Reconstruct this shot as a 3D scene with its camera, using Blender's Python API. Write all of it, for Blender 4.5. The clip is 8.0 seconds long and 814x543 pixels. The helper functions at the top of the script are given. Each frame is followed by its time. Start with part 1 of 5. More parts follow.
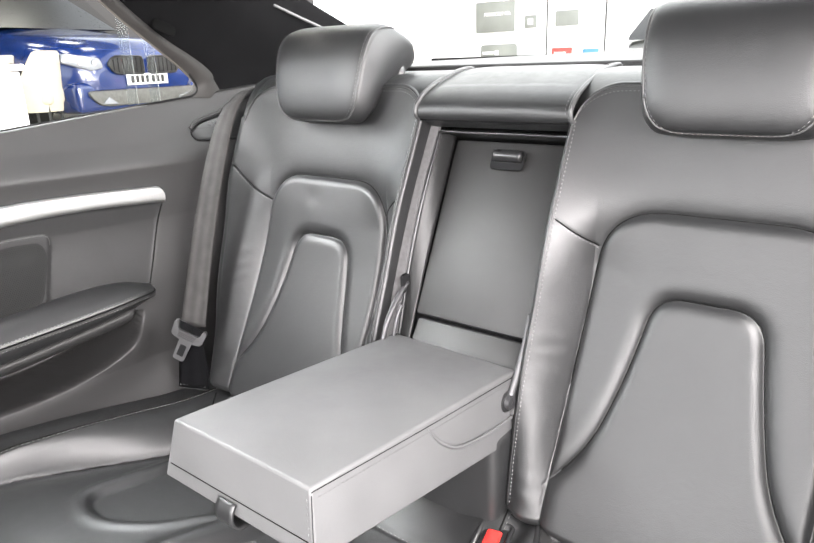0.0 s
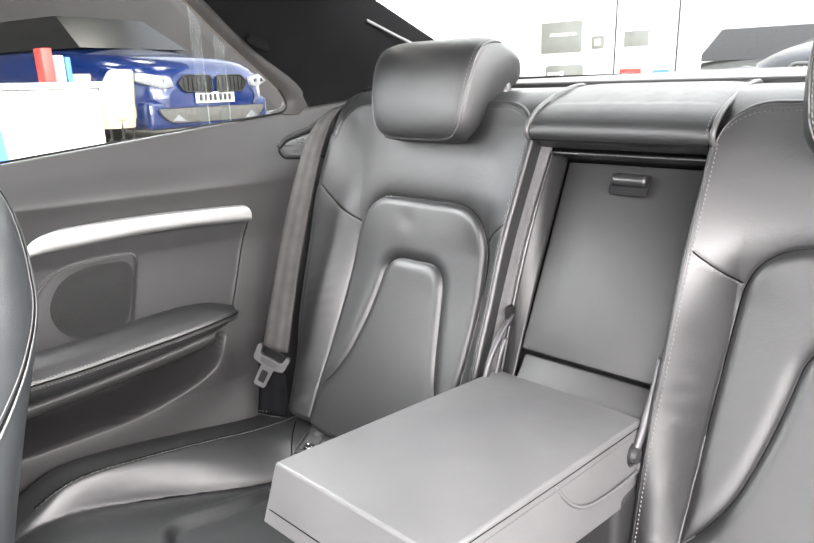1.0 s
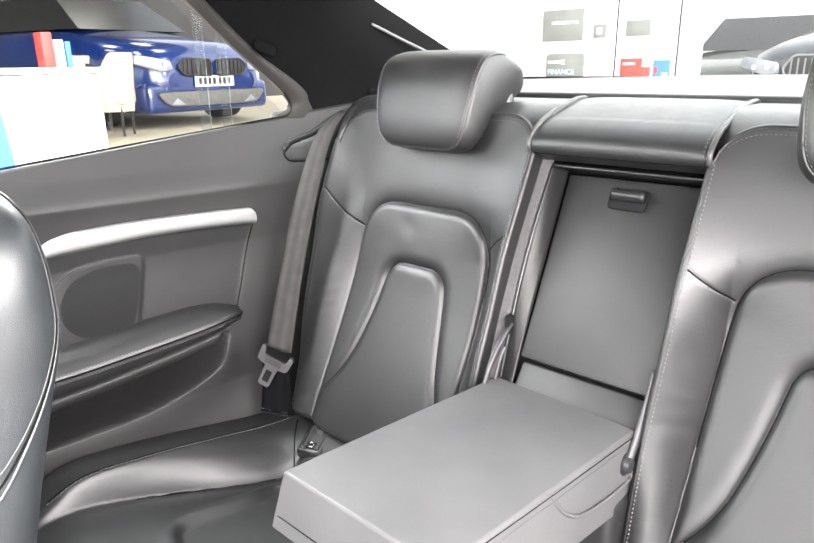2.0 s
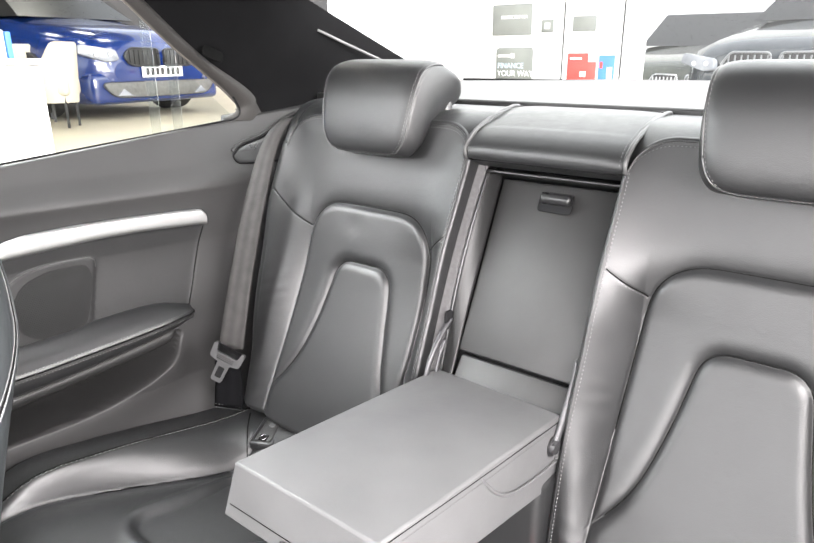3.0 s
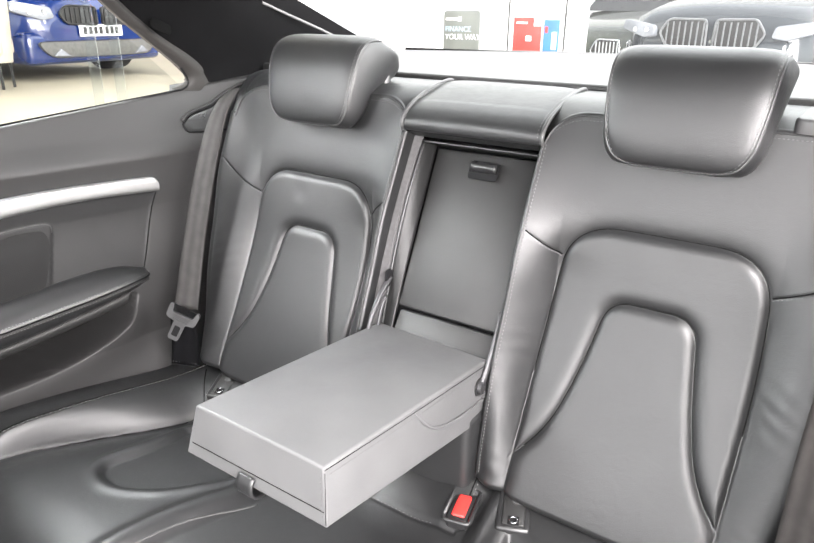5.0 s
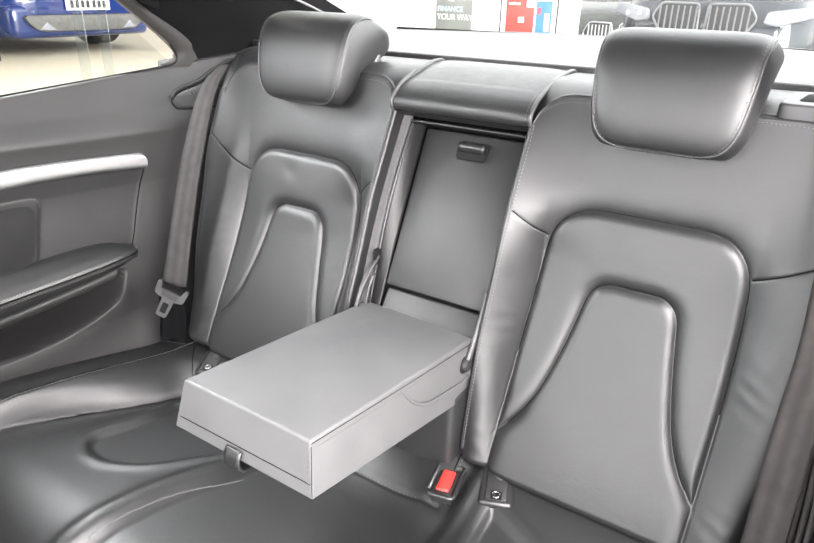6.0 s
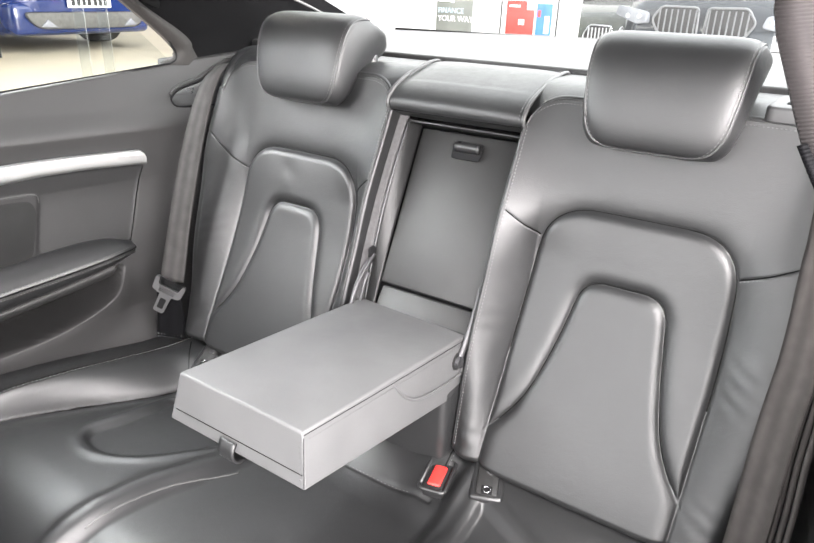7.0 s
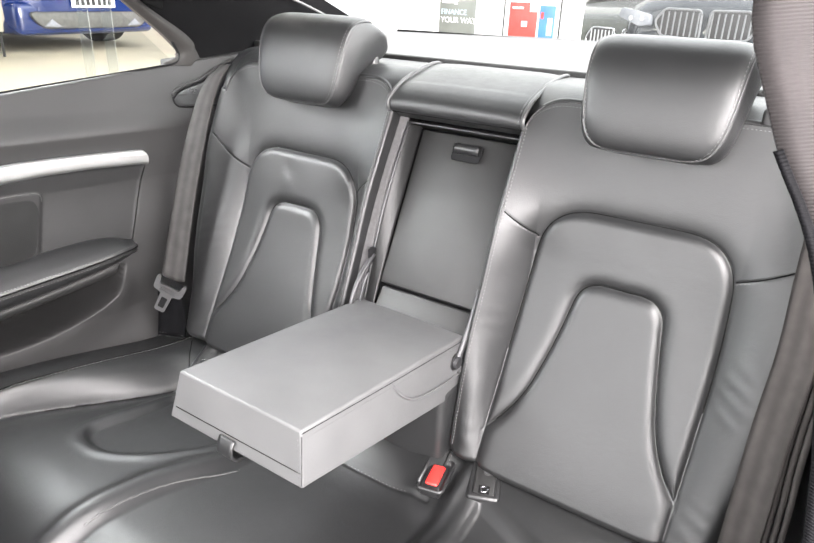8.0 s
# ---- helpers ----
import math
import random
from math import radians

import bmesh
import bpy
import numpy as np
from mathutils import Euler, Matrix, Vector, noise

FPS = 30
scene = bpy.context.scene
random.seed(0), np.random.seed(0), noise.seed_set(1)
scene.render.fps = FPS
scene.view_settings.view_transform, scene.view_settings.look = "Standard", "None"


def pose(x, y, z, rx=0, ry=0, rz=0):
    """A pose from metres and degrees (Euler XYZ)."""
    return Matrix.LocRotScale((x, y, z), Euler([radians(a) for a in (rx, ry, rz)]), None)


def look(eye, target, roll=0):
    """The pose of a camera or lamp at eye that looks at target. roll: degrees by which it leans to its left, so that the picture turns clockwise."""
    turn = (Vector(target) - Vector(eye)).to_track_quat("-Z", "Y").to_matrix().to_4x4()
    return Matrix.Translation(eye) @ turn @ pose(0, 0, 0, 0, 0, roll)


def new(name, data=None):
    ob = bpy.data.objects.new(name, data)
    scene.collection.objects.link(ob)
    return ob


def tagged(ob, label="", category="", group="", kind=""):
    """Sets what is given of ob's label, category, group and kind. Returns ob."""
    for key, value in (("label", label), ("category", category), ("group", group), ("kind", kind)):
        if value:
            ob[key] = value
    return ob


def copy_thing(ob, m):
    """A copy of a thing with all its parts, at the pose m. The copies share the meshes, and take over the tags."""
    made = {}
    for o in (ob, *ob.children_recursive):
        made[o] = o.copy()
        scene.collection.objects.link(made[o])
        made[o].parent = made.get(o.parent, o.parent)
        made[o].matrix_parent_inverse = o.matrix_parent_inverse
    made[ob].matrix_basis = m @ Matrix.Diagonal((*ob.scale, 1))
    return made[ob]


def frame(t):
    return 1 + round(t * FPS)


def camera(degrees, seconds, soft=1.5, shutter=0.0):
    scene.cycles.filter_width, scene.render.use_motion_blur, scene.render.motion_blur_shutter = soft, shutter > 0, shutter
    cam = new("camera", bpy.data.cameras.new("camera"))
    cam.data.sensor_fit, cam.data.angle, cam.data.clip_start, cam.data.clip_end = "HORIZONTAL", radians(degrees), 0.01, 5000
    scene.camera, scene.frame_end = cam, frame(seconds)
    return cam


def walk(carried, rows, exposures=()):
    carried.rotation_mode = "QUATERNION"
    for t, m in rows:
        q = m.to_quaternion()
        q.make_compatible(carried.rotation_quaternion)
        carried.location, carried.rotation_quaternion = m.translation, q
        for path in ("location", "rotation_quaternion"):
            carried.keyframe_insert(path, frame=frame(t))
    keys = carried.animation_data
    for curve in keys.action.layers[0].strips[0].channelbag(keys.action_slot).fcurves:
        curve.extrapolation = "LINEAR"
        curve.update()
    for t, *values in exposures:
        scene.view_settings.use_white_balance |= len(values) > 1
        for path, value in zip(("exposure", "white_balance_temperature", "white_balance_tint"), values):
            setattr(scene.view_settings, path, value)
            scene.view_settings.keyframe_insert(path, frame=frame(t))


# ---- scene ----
cam = camera(63.43, 8.0)
# seconds, place, turn (degrees)
ROWS = [
    (0.0, 0.4885, -0.7237, 0.3613, 72.31, 1.90, 38.03),
    (0.5, 0.4287, -0.7022, 0.3600, 73.60, 1.93, 40.64),
    (1.0, 0.3852, -0.7174, 0.3565, 74.12, 1.59, 42.67),
    (1.2, 0.3826, -0.7175, 0.3552, 74.17, 1.29, 43.80),
    (2.3, 0.3978, -0.7393, 0.4107, 72.33, 0.57, 41.84),
    (2.5, 0.4094, -0.7440, 0.4132, 72.55, 0.41, 41.09),
    (3.0, 0.4353, -0.7577, 0.4274, 71.83, 0.26, 38.80),
    (3.5, 0.4567, -0.7724, 0.4336, 71.15, 0.25, 36.86),
    (4.0, 0.4828, -0.7931, 0.4595, 70.71, 0.16, 35.79),
    (4.5, 0.4978, -0.8111, 0.4573, 69.85, -0.09, 35.15),
    (6.0, 0.5130, -0.8270, 0.4545, 67.13, -1.40, 34.06),
    (6.5, 0.5205, -0.8324, 0.4557, 67.09, -1.74, 34.05),
    (7.0, 0.5276, -0.8357, 0.4552, 67.21, -1.95, 34.18),
    (7.5, 0.5316, -0.8372, 0.4575, 67.35, -2.11, 34.39),
    (8.0, 0.5346, -0.8384, 0.4575, 67.28, -2.20, 34.47),
]
EXPOSURE = 2.0
walk(cam, [(t, pose(x, y, z, a, b, c)) for t, x, y, z, a, b, c in ROWS], [(0.0, EXPOSURE), (8.0, EXPOSURE)])

# ---- world, sun and window light ----
world = bpy.data.worlds.new("sky")
scene.world = world
world.use_nodes = True
wn, wl = world.node_tree.nodes, world.node_tree.links
sky = wn.new("ShaderNodeTexSky")
sky.sky_type, sky.sun_disc = "NISHITA", False
sky.sun_elevation, sky.sun_rotation = radians(48), radians(60)
grey = wn.new("ShaderNodeHueSaturation")
grey.inputs["Saturation"].default_value = 0.15
wl.new(sky.outputs[0], grey.inputs["Color"])
wl.new(grey.outputs[0], wn["Background"].inputs[0])
wn["Background"].inputs[1].default_value = 0.20

sun = new("sun", bpy.data.lights.new("sun", "SUN"))
sun.data.energy, sun.data.angle, sun.data.color = 1.0, radians(25), (1.0, 0.97, 0.93)
sun.matrix_world = look((3, -2.5, 6), (0, 0, 0))


def window_lamp(name, at, to, sx, sy, watts, color):
    lamp = new(name, bpy.data.lights.new(name, "AREA"))
    lamp.data.shape, lamp.data.size, lamp.data.size_y = "RECTANGLE", sx, sy
    lamp.data.energy, lamp.data.color = watts, color
    lamp.matrix_world = look(at, to)
    return lamp


# sky light that enters by the windscreen and by the open door
window_lamp("windscreen_light", (0.0, -1.85, 0.60), (0.0, -0.3, 0.0), 1.6, 1.3, 15, (1.0, 0.975, 0.965))
window_lamp("door_light", (3.0, -1.25, 1.48), (-0.3, -0.2, -0.10), 6.5, 3.2, 600, (1.0, 0.945, 0.94))

window_lamp("side_window_light", (-0.70, -0.50, 0.58), (-0.15, -0.32, -0.12), 1.1, 0.32, 11, (0.97, 0.99, 1.0))
window_lamp("quarter_window_light", (0.80, -0.16, 0.52), (0.0, -0.12, 0.0), 0.6, 0.28, 2.7, (1.0, 0.97, 0.96))
window_lamp("back_window_light", (0.0, 0.45, 0.67), (0.0, 0.15, 0.1), 1.25, 0.75, 3.4, (1.0, 1.0, 1.0))


# ---- materials ----
def material(name, color, rough=0.5, metal=0.0, vary=0.12, scale=40.0, grain=0.0, grain_scale=600.0, voronoi=False, coat=0.0, spec=0.5, rand=0.0):
    """A surface with blotches, fine grain relief and uneven gloss, in real-world size."""
    m = bpy.data.materials.new(name)
    m.use_nodes = True
    n, l = m.node_tree.nodes, m.node_tree.links
    b = n["Principled BSDF"]
    b.inputs["Metallic"].default_value = metal
    b.inputs["Coat Weight"].default_value = coat
    b.inputs["Specular IOR Level"].default_value = spec
    geo = n.new("ShaderNodeNewGeometry")
    big = n.new("ShaderNodeTexNoise")
    big.inputs["Scale"].default_value, big.inputs["Detail"].default_value = scale, 5
    l.new(geo.outputs["Position"], big.inputs["Vector"])
    ramp = n.new("ShaderNodeMapRange")
    ramp.inputs["From Min"].default_value, ramp.inputs["From Max"].default_value = 0.3, 0.7
    ramp.inputs["To Min"].default_value, ramp.inputs["To Max"].default_value = 1 - vary, 1 + vary
    l.new(big.outputs[0], ramp.inputs[0])
    mul = n.new("ShaderNodeVectorMath")
    mul.operation = "SCALE"
    mul.inputs[0].default_value = color
    l.new(ramp.outputs[0], mul.inputs["Scale"])
    last = mul.outputs[0]
    if rand:
        info = n.new("ShaderNodeObjectInfo")
        rr = n.new("ShaderNodeMapRange")
        rr.inputs["To Min"].default_value, rr.inputs["To Max"].default_value = 1 - rand, 1 + rand
        l.new(info.outputs["Random"], rr.inputs[0])
        m2 = n.new("ShaderNodeVectorMath")
        m2.operation = "SCALE"
        l.new(last, m2.inputs[0])
        l.new(rr.outputs[0], m2.inputs["Scale"])
        last = m2.outputs[0]
    l.new(last, b.inputs["Base Color"])
    r2 = n.new("ShaderNodeMapRange")
    r2.inputs["From Min"].default_value, r2.inputs["From Max"].default_value = 0.3, 0.7
    r2.inputs["To Min"].default_value, r2.inputs["To Max"].default_value = max(rough - 0.03, 0.02), min(rough + 0.03, 1)
    mid = n.new("ShaderNodeTexNoise")
    mid.inputs["Scale"].default_value, mid.inputs["Detail"].default_value = scale * 4, 4
    l.new(geo.outputs["Position"], mid.inputs["Vector"])
    l.new(mid.outputs[0], r2.inputs[0])
    l.new(r2.outputs[0], b.inputs["Roughness"])
    if grain:
        if voronoi:
            tex = n.new("ShaderNodeTexVoronoi")
            tex.inputs["Scale"].default_value = grain_scale
            out = tex.outputs["Distance"]
        else:
            tex = n.new("ShaderNodeTexNoise")
            tex.inputs["Scale"].default_value, tex.inputs["Detail"].default_value = grain_scale, 3
            out = tex.outputs[0]
        l.new(geo.outputs["Position"], tex.inputs["Vector"])
        bump = n.new("ShaderNodeBump")
        bump.inputs["Strength"].default_value, bump.inputs["Distance"].default_value = grain, 0.001
        l.new(out, bump.inputs["Height"])
        l.new(bump.outputs[0], b.inputs["Normal"])
    return m


def leather_material(name, color, rough, spec=0.72):
    """Smooth black car leather: pore grain, soft creases, rubbed patches."""
    m = material(name, color, rough, vary=0.12, scale=14, grain=0.13, grain_scale=1000, voronoi=True, spec=spec)
    n, l = m.node_tree.nodes, m.node_tree.links
    b, geo = n["Principled BSDF"], n["Geometry"]
    old = [x for x in n if x.bl_idname == "ShaderNodeBump"][0]
    crease = n.new("ShaderNodeTexNoise")
    crease.inputs["Scale"].default_value, crease.inputs["Detail"].default_value, crease.inputs["Distortion"].default_value = 55, 5, 1.2
    l.new(geo.outputs["Position"], crease.inputs["Vector"])
    bump = n.new("ShaderNodeBump")
    bump.inputs["Strength"].default_value, bump.inputs["Distance"].default_value = 0.075, 0.004
    l.new(crease.outputs[0], bump.inputs["Height"])
    l.new(bump.outputs[0], old.inputs["Normal"])
    return m


def webbing_material(name, color, spec=0.2):
    """Woven belt: fine cross ribs and lengthwise bands."""
    m = material(name, color, 0.7, vary=0.15, scale=60, spec=spec)
    n, l = m.node_tree.nodes, m.node_tree.links
    uv = n.new("ShaderNodeUVMap")
    wave = n.new("ShaderNodeTexWave")
    wave.bands_direction = "Y"
    wave.inputs["Scale"].default_value, wave.inputs["Distortion"].default_value = 260, 0.4
    bands = n.new("ShaderNodeTexWave")
    bands.bands_direction = "X"
    bands.inputs["Scale"].default_value, bands.inputs["Distortion"].default_value = 0.75, 1.2
    l.new(uv.outputs[0], wave.inputs["Vector"])
    l.new(uv.outputs[0], bands.inputs["Vector"])
    add = n.new("ShaderNodeMath")
    add.operation = "ADD"
    l.new(wave.outputs["Fac"], add.inputs[0])
    l.new(bands.outputs["Fac"], add.inputs[1])
    bump = n.new("ShaderNodeBump")
    bump.inputs["Strength"].default_value, bump.inputs["Distance"].default_value = 0.4, 0.0008
    l.new(add.outputs[0], bump.inputs["Height"])
    l.new(bump.outputs[0], n["Principled BSDF"].inputs["Normal"])
    tone = n.new("ShaderNodeMapRange")
    tone.inputs["To Min"].default_value, tone.inputs["To Max"].default_value = 0.82, 1.18
    l.new(bands.outputs["Fac"], tone.inputs[0])
    dye = n.new("ShaderNodeVectorMath")
    dye.operation = "SCALE"
    l.new(n["Principled BSDF"].inputs["Base Color"].links[0].from_socket, dye.inputs[0])
    l.new(tone.outputs[0], dye.inputs["Scale"])
    l.new(dye.outputs[0], n["Principled BSDF"].inputs["Base Color"])
    return m


def glass_material(name, tint, rough=0.0):
    m = bpy.data.materials.new(name)
    m.use_nodes = True
    n, l = m.node_tree.nodes, m.node_tree.links
    n.remove(n["Principled BSDF"])
    clear, gloss, mix, fres = n.new("ShaderNodeBsdfTransparent"), n.new("ShaderNodeBsdfGlossy"), n.new("ShaderNodeMixShader"), n.new("ShaderNodeFresnel")
    clear.inputs[0].default_value = (*tint, 1)
    gloss.inputs["Roughness"].default_value = rough
    fres.inputs[0].default_value = 1.35
    l.new(fres.outputs[0], mix.inputs[0])
    l.new(clear.outputs[0], mix.inputs[1])
    l.new(gloss.outputs[0], mix.inputs[2])
    l.new(mix.outputs[0], n["Material Output"].inputs[0])
    return m


def lamp_material(name, color, strength):
    m = bpy.data.materials.new(name)
    m.use_nodes = True
    b = m.node_tree.nodes["Principled BSDF"]
    b.inputs["Emission Color"].default_value, b.inputs["Emission Strength"].default_value = (*color, 1), strength
    return m


LEATHER = leather_material("black_leather", (0.0100, 0.0102, 0.0106), 0.44, 0.64)
LEATHER_SOFT = leather_material("armrest_leather", (0.067, 0.067, 0.068), 0.58, 0.55)
# black leather again, its bluish window reflection mixed into a paler base colour
FRONT_LEATHER = leather_material("black_leather_blue_sheen", (0.020, 0.0225, 0.024), 0.40)
THREAD = material("grey_thread", (0.11, 0.11, 0.11), 0.6, scale=200)
PIPING = material("leather_piping", (0.045, 0.045, 0.045), 0.40, scale=60)
INSERT_LEATHER = leather_material("door_insert_leather", (0.0125, 0.0126, 0.0128), 0.5, 0.32)
SOFT_TRIM = material("soft_touch_trim", (0.0218, 0.0214, 0.0214), 0.50, vary=0.08, scale=9, grain=0.06, grain_scale=1300, voronoi=True, spec=0.33)
HARD_TRIM = material("grained_plastic", (0.0155, 0.0152, 0.0152), 0.46, vary=0.08, scale=30, grain=0.22, grain_scale=1100, voronoi=True)
GLOSS_TRIM = material("smooth_black_plastic", (0.014, 0.014, 0.0145), 0.30, vary=0.06, scale=12)
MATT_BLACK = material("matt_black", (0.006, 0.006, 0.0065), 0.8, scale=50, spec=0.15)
CARPET = material("dark_carpet", (0.035, 0.034, 0.034), 0.95, vary=0.25, scale=120, grain=0.8, grain_scale=900, spec=0.1)
FELT = material("grey_felt", (0.078, 0.076, 0.077), 0.95, vary=0.15, scale=150, grain=0.5, grain_scale=1000, spec=0.1)
HEADLINER = material("dark_headliner_cloth", (0.0045, 0.0045, 0.0048), 0.9, vary=0.12, scale=25, grain=0.5, grain_scale=1200, spec=0.05)
PILLAR_TRIM = material("grey_pillar_trim", (0.017, 0.0152, 0.0138), 0.7, vary=0.08, scale=20, grain=0.3, grain_scale=1200)
HOOK_BLACK = material("deep_black_plastic", (0.0018, 0.0018, 0.0018), 0.7, scale=40, spec=0.06)
# lighter copy of the pillar trim, paints the window light on its edge
PILLAR_EDGE = material("window_lit_edge", (0.070, 0.062, 0.054), 0.7, vary=0.08, scale=20)
ALU = material("brushed_aluminium", (0.46, 0.46, 0.455), 0.50, metal=1.0, vary=0.04, scale=30, grain=0.05, grain_scale=900)
DARK_STEEL = material("dark_steel", (0.045, 0.045, 0.047), 0.42, metal=0.5, vary=0.08, scale=60)
STEEL = material("polished_steel", (0.30, 0.30, 0.31), 0.22, metal=1.0, vary=0.05, scale=60)
GRILLE = material("speaker_mesh", (0.0175, 0.0175, 0.0175), 0.8, vary=0.05, scale=20, spec=0.2)
WEB = webbing_material("belt_webbing", (0.031, 0.0295, 0.029))
WEB_DARK = webbing_material("dark_belt_webbing", (0.004, 0.004, 0.0045), 0.03)
WEB_FRONT = webbing_material("mauve_belt_webbing", (0.018, 0.0155, 0.0155))
WEB_RIGHT = webbing_material("brown_belt_webbing", (0.038, 0.034, 0.0325))
FRAME_TRIM = material("satin_black_frame", (0.011, 0.011, 0.011), 0.32, vary=0.05, scale=30, spec=0.2)
SEAM = material("black_seam_thread", (0.004, 0.004, 0.004), 0.9, scale=60, spec=0.08)
TONGUE = material("grey_plastic", (0.046, 0.046, 0.047), 0.4, vary=0.06, scale=60, grain=0.1, grain_scale=1500)
RED = material("red_plastic", (0.62, 0.03, 0.025), 0.32, vary=0.05, scale=60)
SHELF = material("shelf_cloth", (0.10, 0.10, 0.10), 0.8, vary=0.06, scale=30, grain=0.3, grain_scale=900)
GLASS = glass_material("car_glass", (0.86, 0.88, 0.87))


# ---- building helpers ----
def link_mesh(name, verts, faces, mat, parent=None, label="", smooth=True, uvs=None):
    me = bpy.data.meshes.new(name)
    me.from_pydata([tuple(map(float, v)) for v in verts], [], faces)
    me.materials.append(mat)
    if smooth:
        me.shade_smooth()
    if uvs is not None:
        lay = me.uv_layers.new(name="UVMap")
        for lp in me.loops:
            lay.data[lp.index].uv = uvs[lp.vertex_index]
    me.update()
    ob = new(name, me)
    if parent is not None:
        ob.parent = parent
    if label:
        ob["label"] = label
    return ob


def part(name, bm, mat, parent=None, label="", smooth=True):
    bmesh.ops.recalc_face_normals(bm, faces=bm.faces)
    me = bpy.data.meshes.new(name)
    bm.to_mesh(me)
    bm.free()
    me.materials.append(mat)
    if smooth:
        me.shade_smooth()
        me.set_sharp_from_angle(angle=radians(40))
    ob = new(name, me)
    if parent is not None:
        ob.parent = parent
    if label:
        ob["label"] = label
    return ob


def thing(name, label, category, at=(0, 0, 0), group="", kind=""):
    ob = new(name)
    ob.location = at
    ob.empty_display_size = 0.05
    return tagged(ob, label, category, group, kind)


def grid_mesh(name, pts, mat, parent=None, label="", flip=False, wrap=False):
    """A smooth sheet from an array of places, rows by columns."""
    nr, nc = pts.shape[:2]
    idx = np.arange(nr * nc).reshape(nr, nc)
    if wrap:
        idx = np.concatenate([idx, idx[:, :1]], axis=1)
    a, b, c, d = idx[:-1, :-1], idx[:-1, 1:], idx[1:, 1:], idx[1:, :-1]
    q = np.stack([a, d, c, b] if flip else [a, b, c, d], -1).reshape(-1, 4)
    return link_mesh(name, pts.reshape(-1, 3), q.tolist(), mat, parent, label)


def box_bm(x0, x1, y0, y1, z0, z1, bevel=0.0, seg=2):
    bm = bmesh.new()
    bmesh.ops.create_cube(bm, size=1)
    for v in bm.verts:
        v.co = Vector(((x0 + x1) / 2 + v.co.x * (x1 - x0), (y0 + y1) / 2 + v.co.y * (y1 - y0), (z0 + z1) / 2 + v.co.z * (z1 - z0)))
    if bevel:
        bmesh.ops.bevel(bm, geom=bm.edges[:], offset=bevel, segments=seg, profile=0.5, affect="EDGES")
    return bm


def hull_bm(corners, bevel=0.0, seg=3):
    """A six-sided block from 8 corners: bottom ring of four, then top ring of four."""
    bm = bmesh.new()
    v = [bm.verts.new(c) for c in corners]
    for f in ((0, 1, 2, 3), (4, 5, 6, 7), (0, 1, 5, 4), (1, 2, 6, 5), (2, 3, 7, 6), (3, 0, 4, 7)):
        bm.faces.new([v[i] for i in f])
    bmesh.ops.recalc_face_normals(bm, faces=bm.faces)
    if bevel:
        bmesh.ops.bevel(bm, geom=bm.edges[:], offset=bevel, segments=seg, profile=0.5, affect="EDGES")
    return bm


def prism_bm(poly, origin, ux, uy, depth, bevel=0.0, seg=2):
    """A flat outline in the plane of ux and uy at origin, given thickness along their normal."""
    o, ux, uy = Vector(origin), Vector(ux), Vector(uy)
    nrm = ux.cross(uy).normalized() * depth
    bm = bmesh.new()
    lo = [bm.verts.new(o + ux * a + uy * b) for a, b in poly]
    hi = [bm.verts.new(o + ux * a + uy * b + nrm) for a, b in poly]
    bm.faces.new(lo[::-1])
    top = bm.faces.new(hi)
    for i in range(len(poly)):
        j = (i + 1) % len(poly)
        bm.faces.new((lo[i], lo[j], hi[j], hi[i]))
    bmesh.ops.recalc_face_normals(bm, faces=bm.faces)
    if bevel:
        bmesh.ops.bevel(bm, geom=list(top.edges), offset=bevel, segments=seg, profile=0.5, affect="EDGES")
    return bm


def resample(pts, step):
    p = np.array([tuple(q) for q in pts], float)
    d = np.concatenate([[0], np.cumsum(np.linalg.norm(np.diff(p, axis=0), axis=1))])
    s = np.linspace(0, d[-1], max(int(d[-1] / step), 2))
    return np.stack([np.interp(s, d, p[:, i]) for i in range(p.shape[1])], 1)


def smooth_line(pts, step=0.006, rounds=3):
    """Rounds a polyline by cutting its corners, then spaces it evenly."""
    p = np.array([tuple(q) for q in pts], float)
    for _ in range(rounds):
        q = [p[0]]
        for a, b in zip(p[:-1], p[1:]):
            q += [0.75 * a + 0.25 * b, 0.25 * a + 0.75 * b]
        p = np.array(q + [p[-1]])
    return resample(p, step)


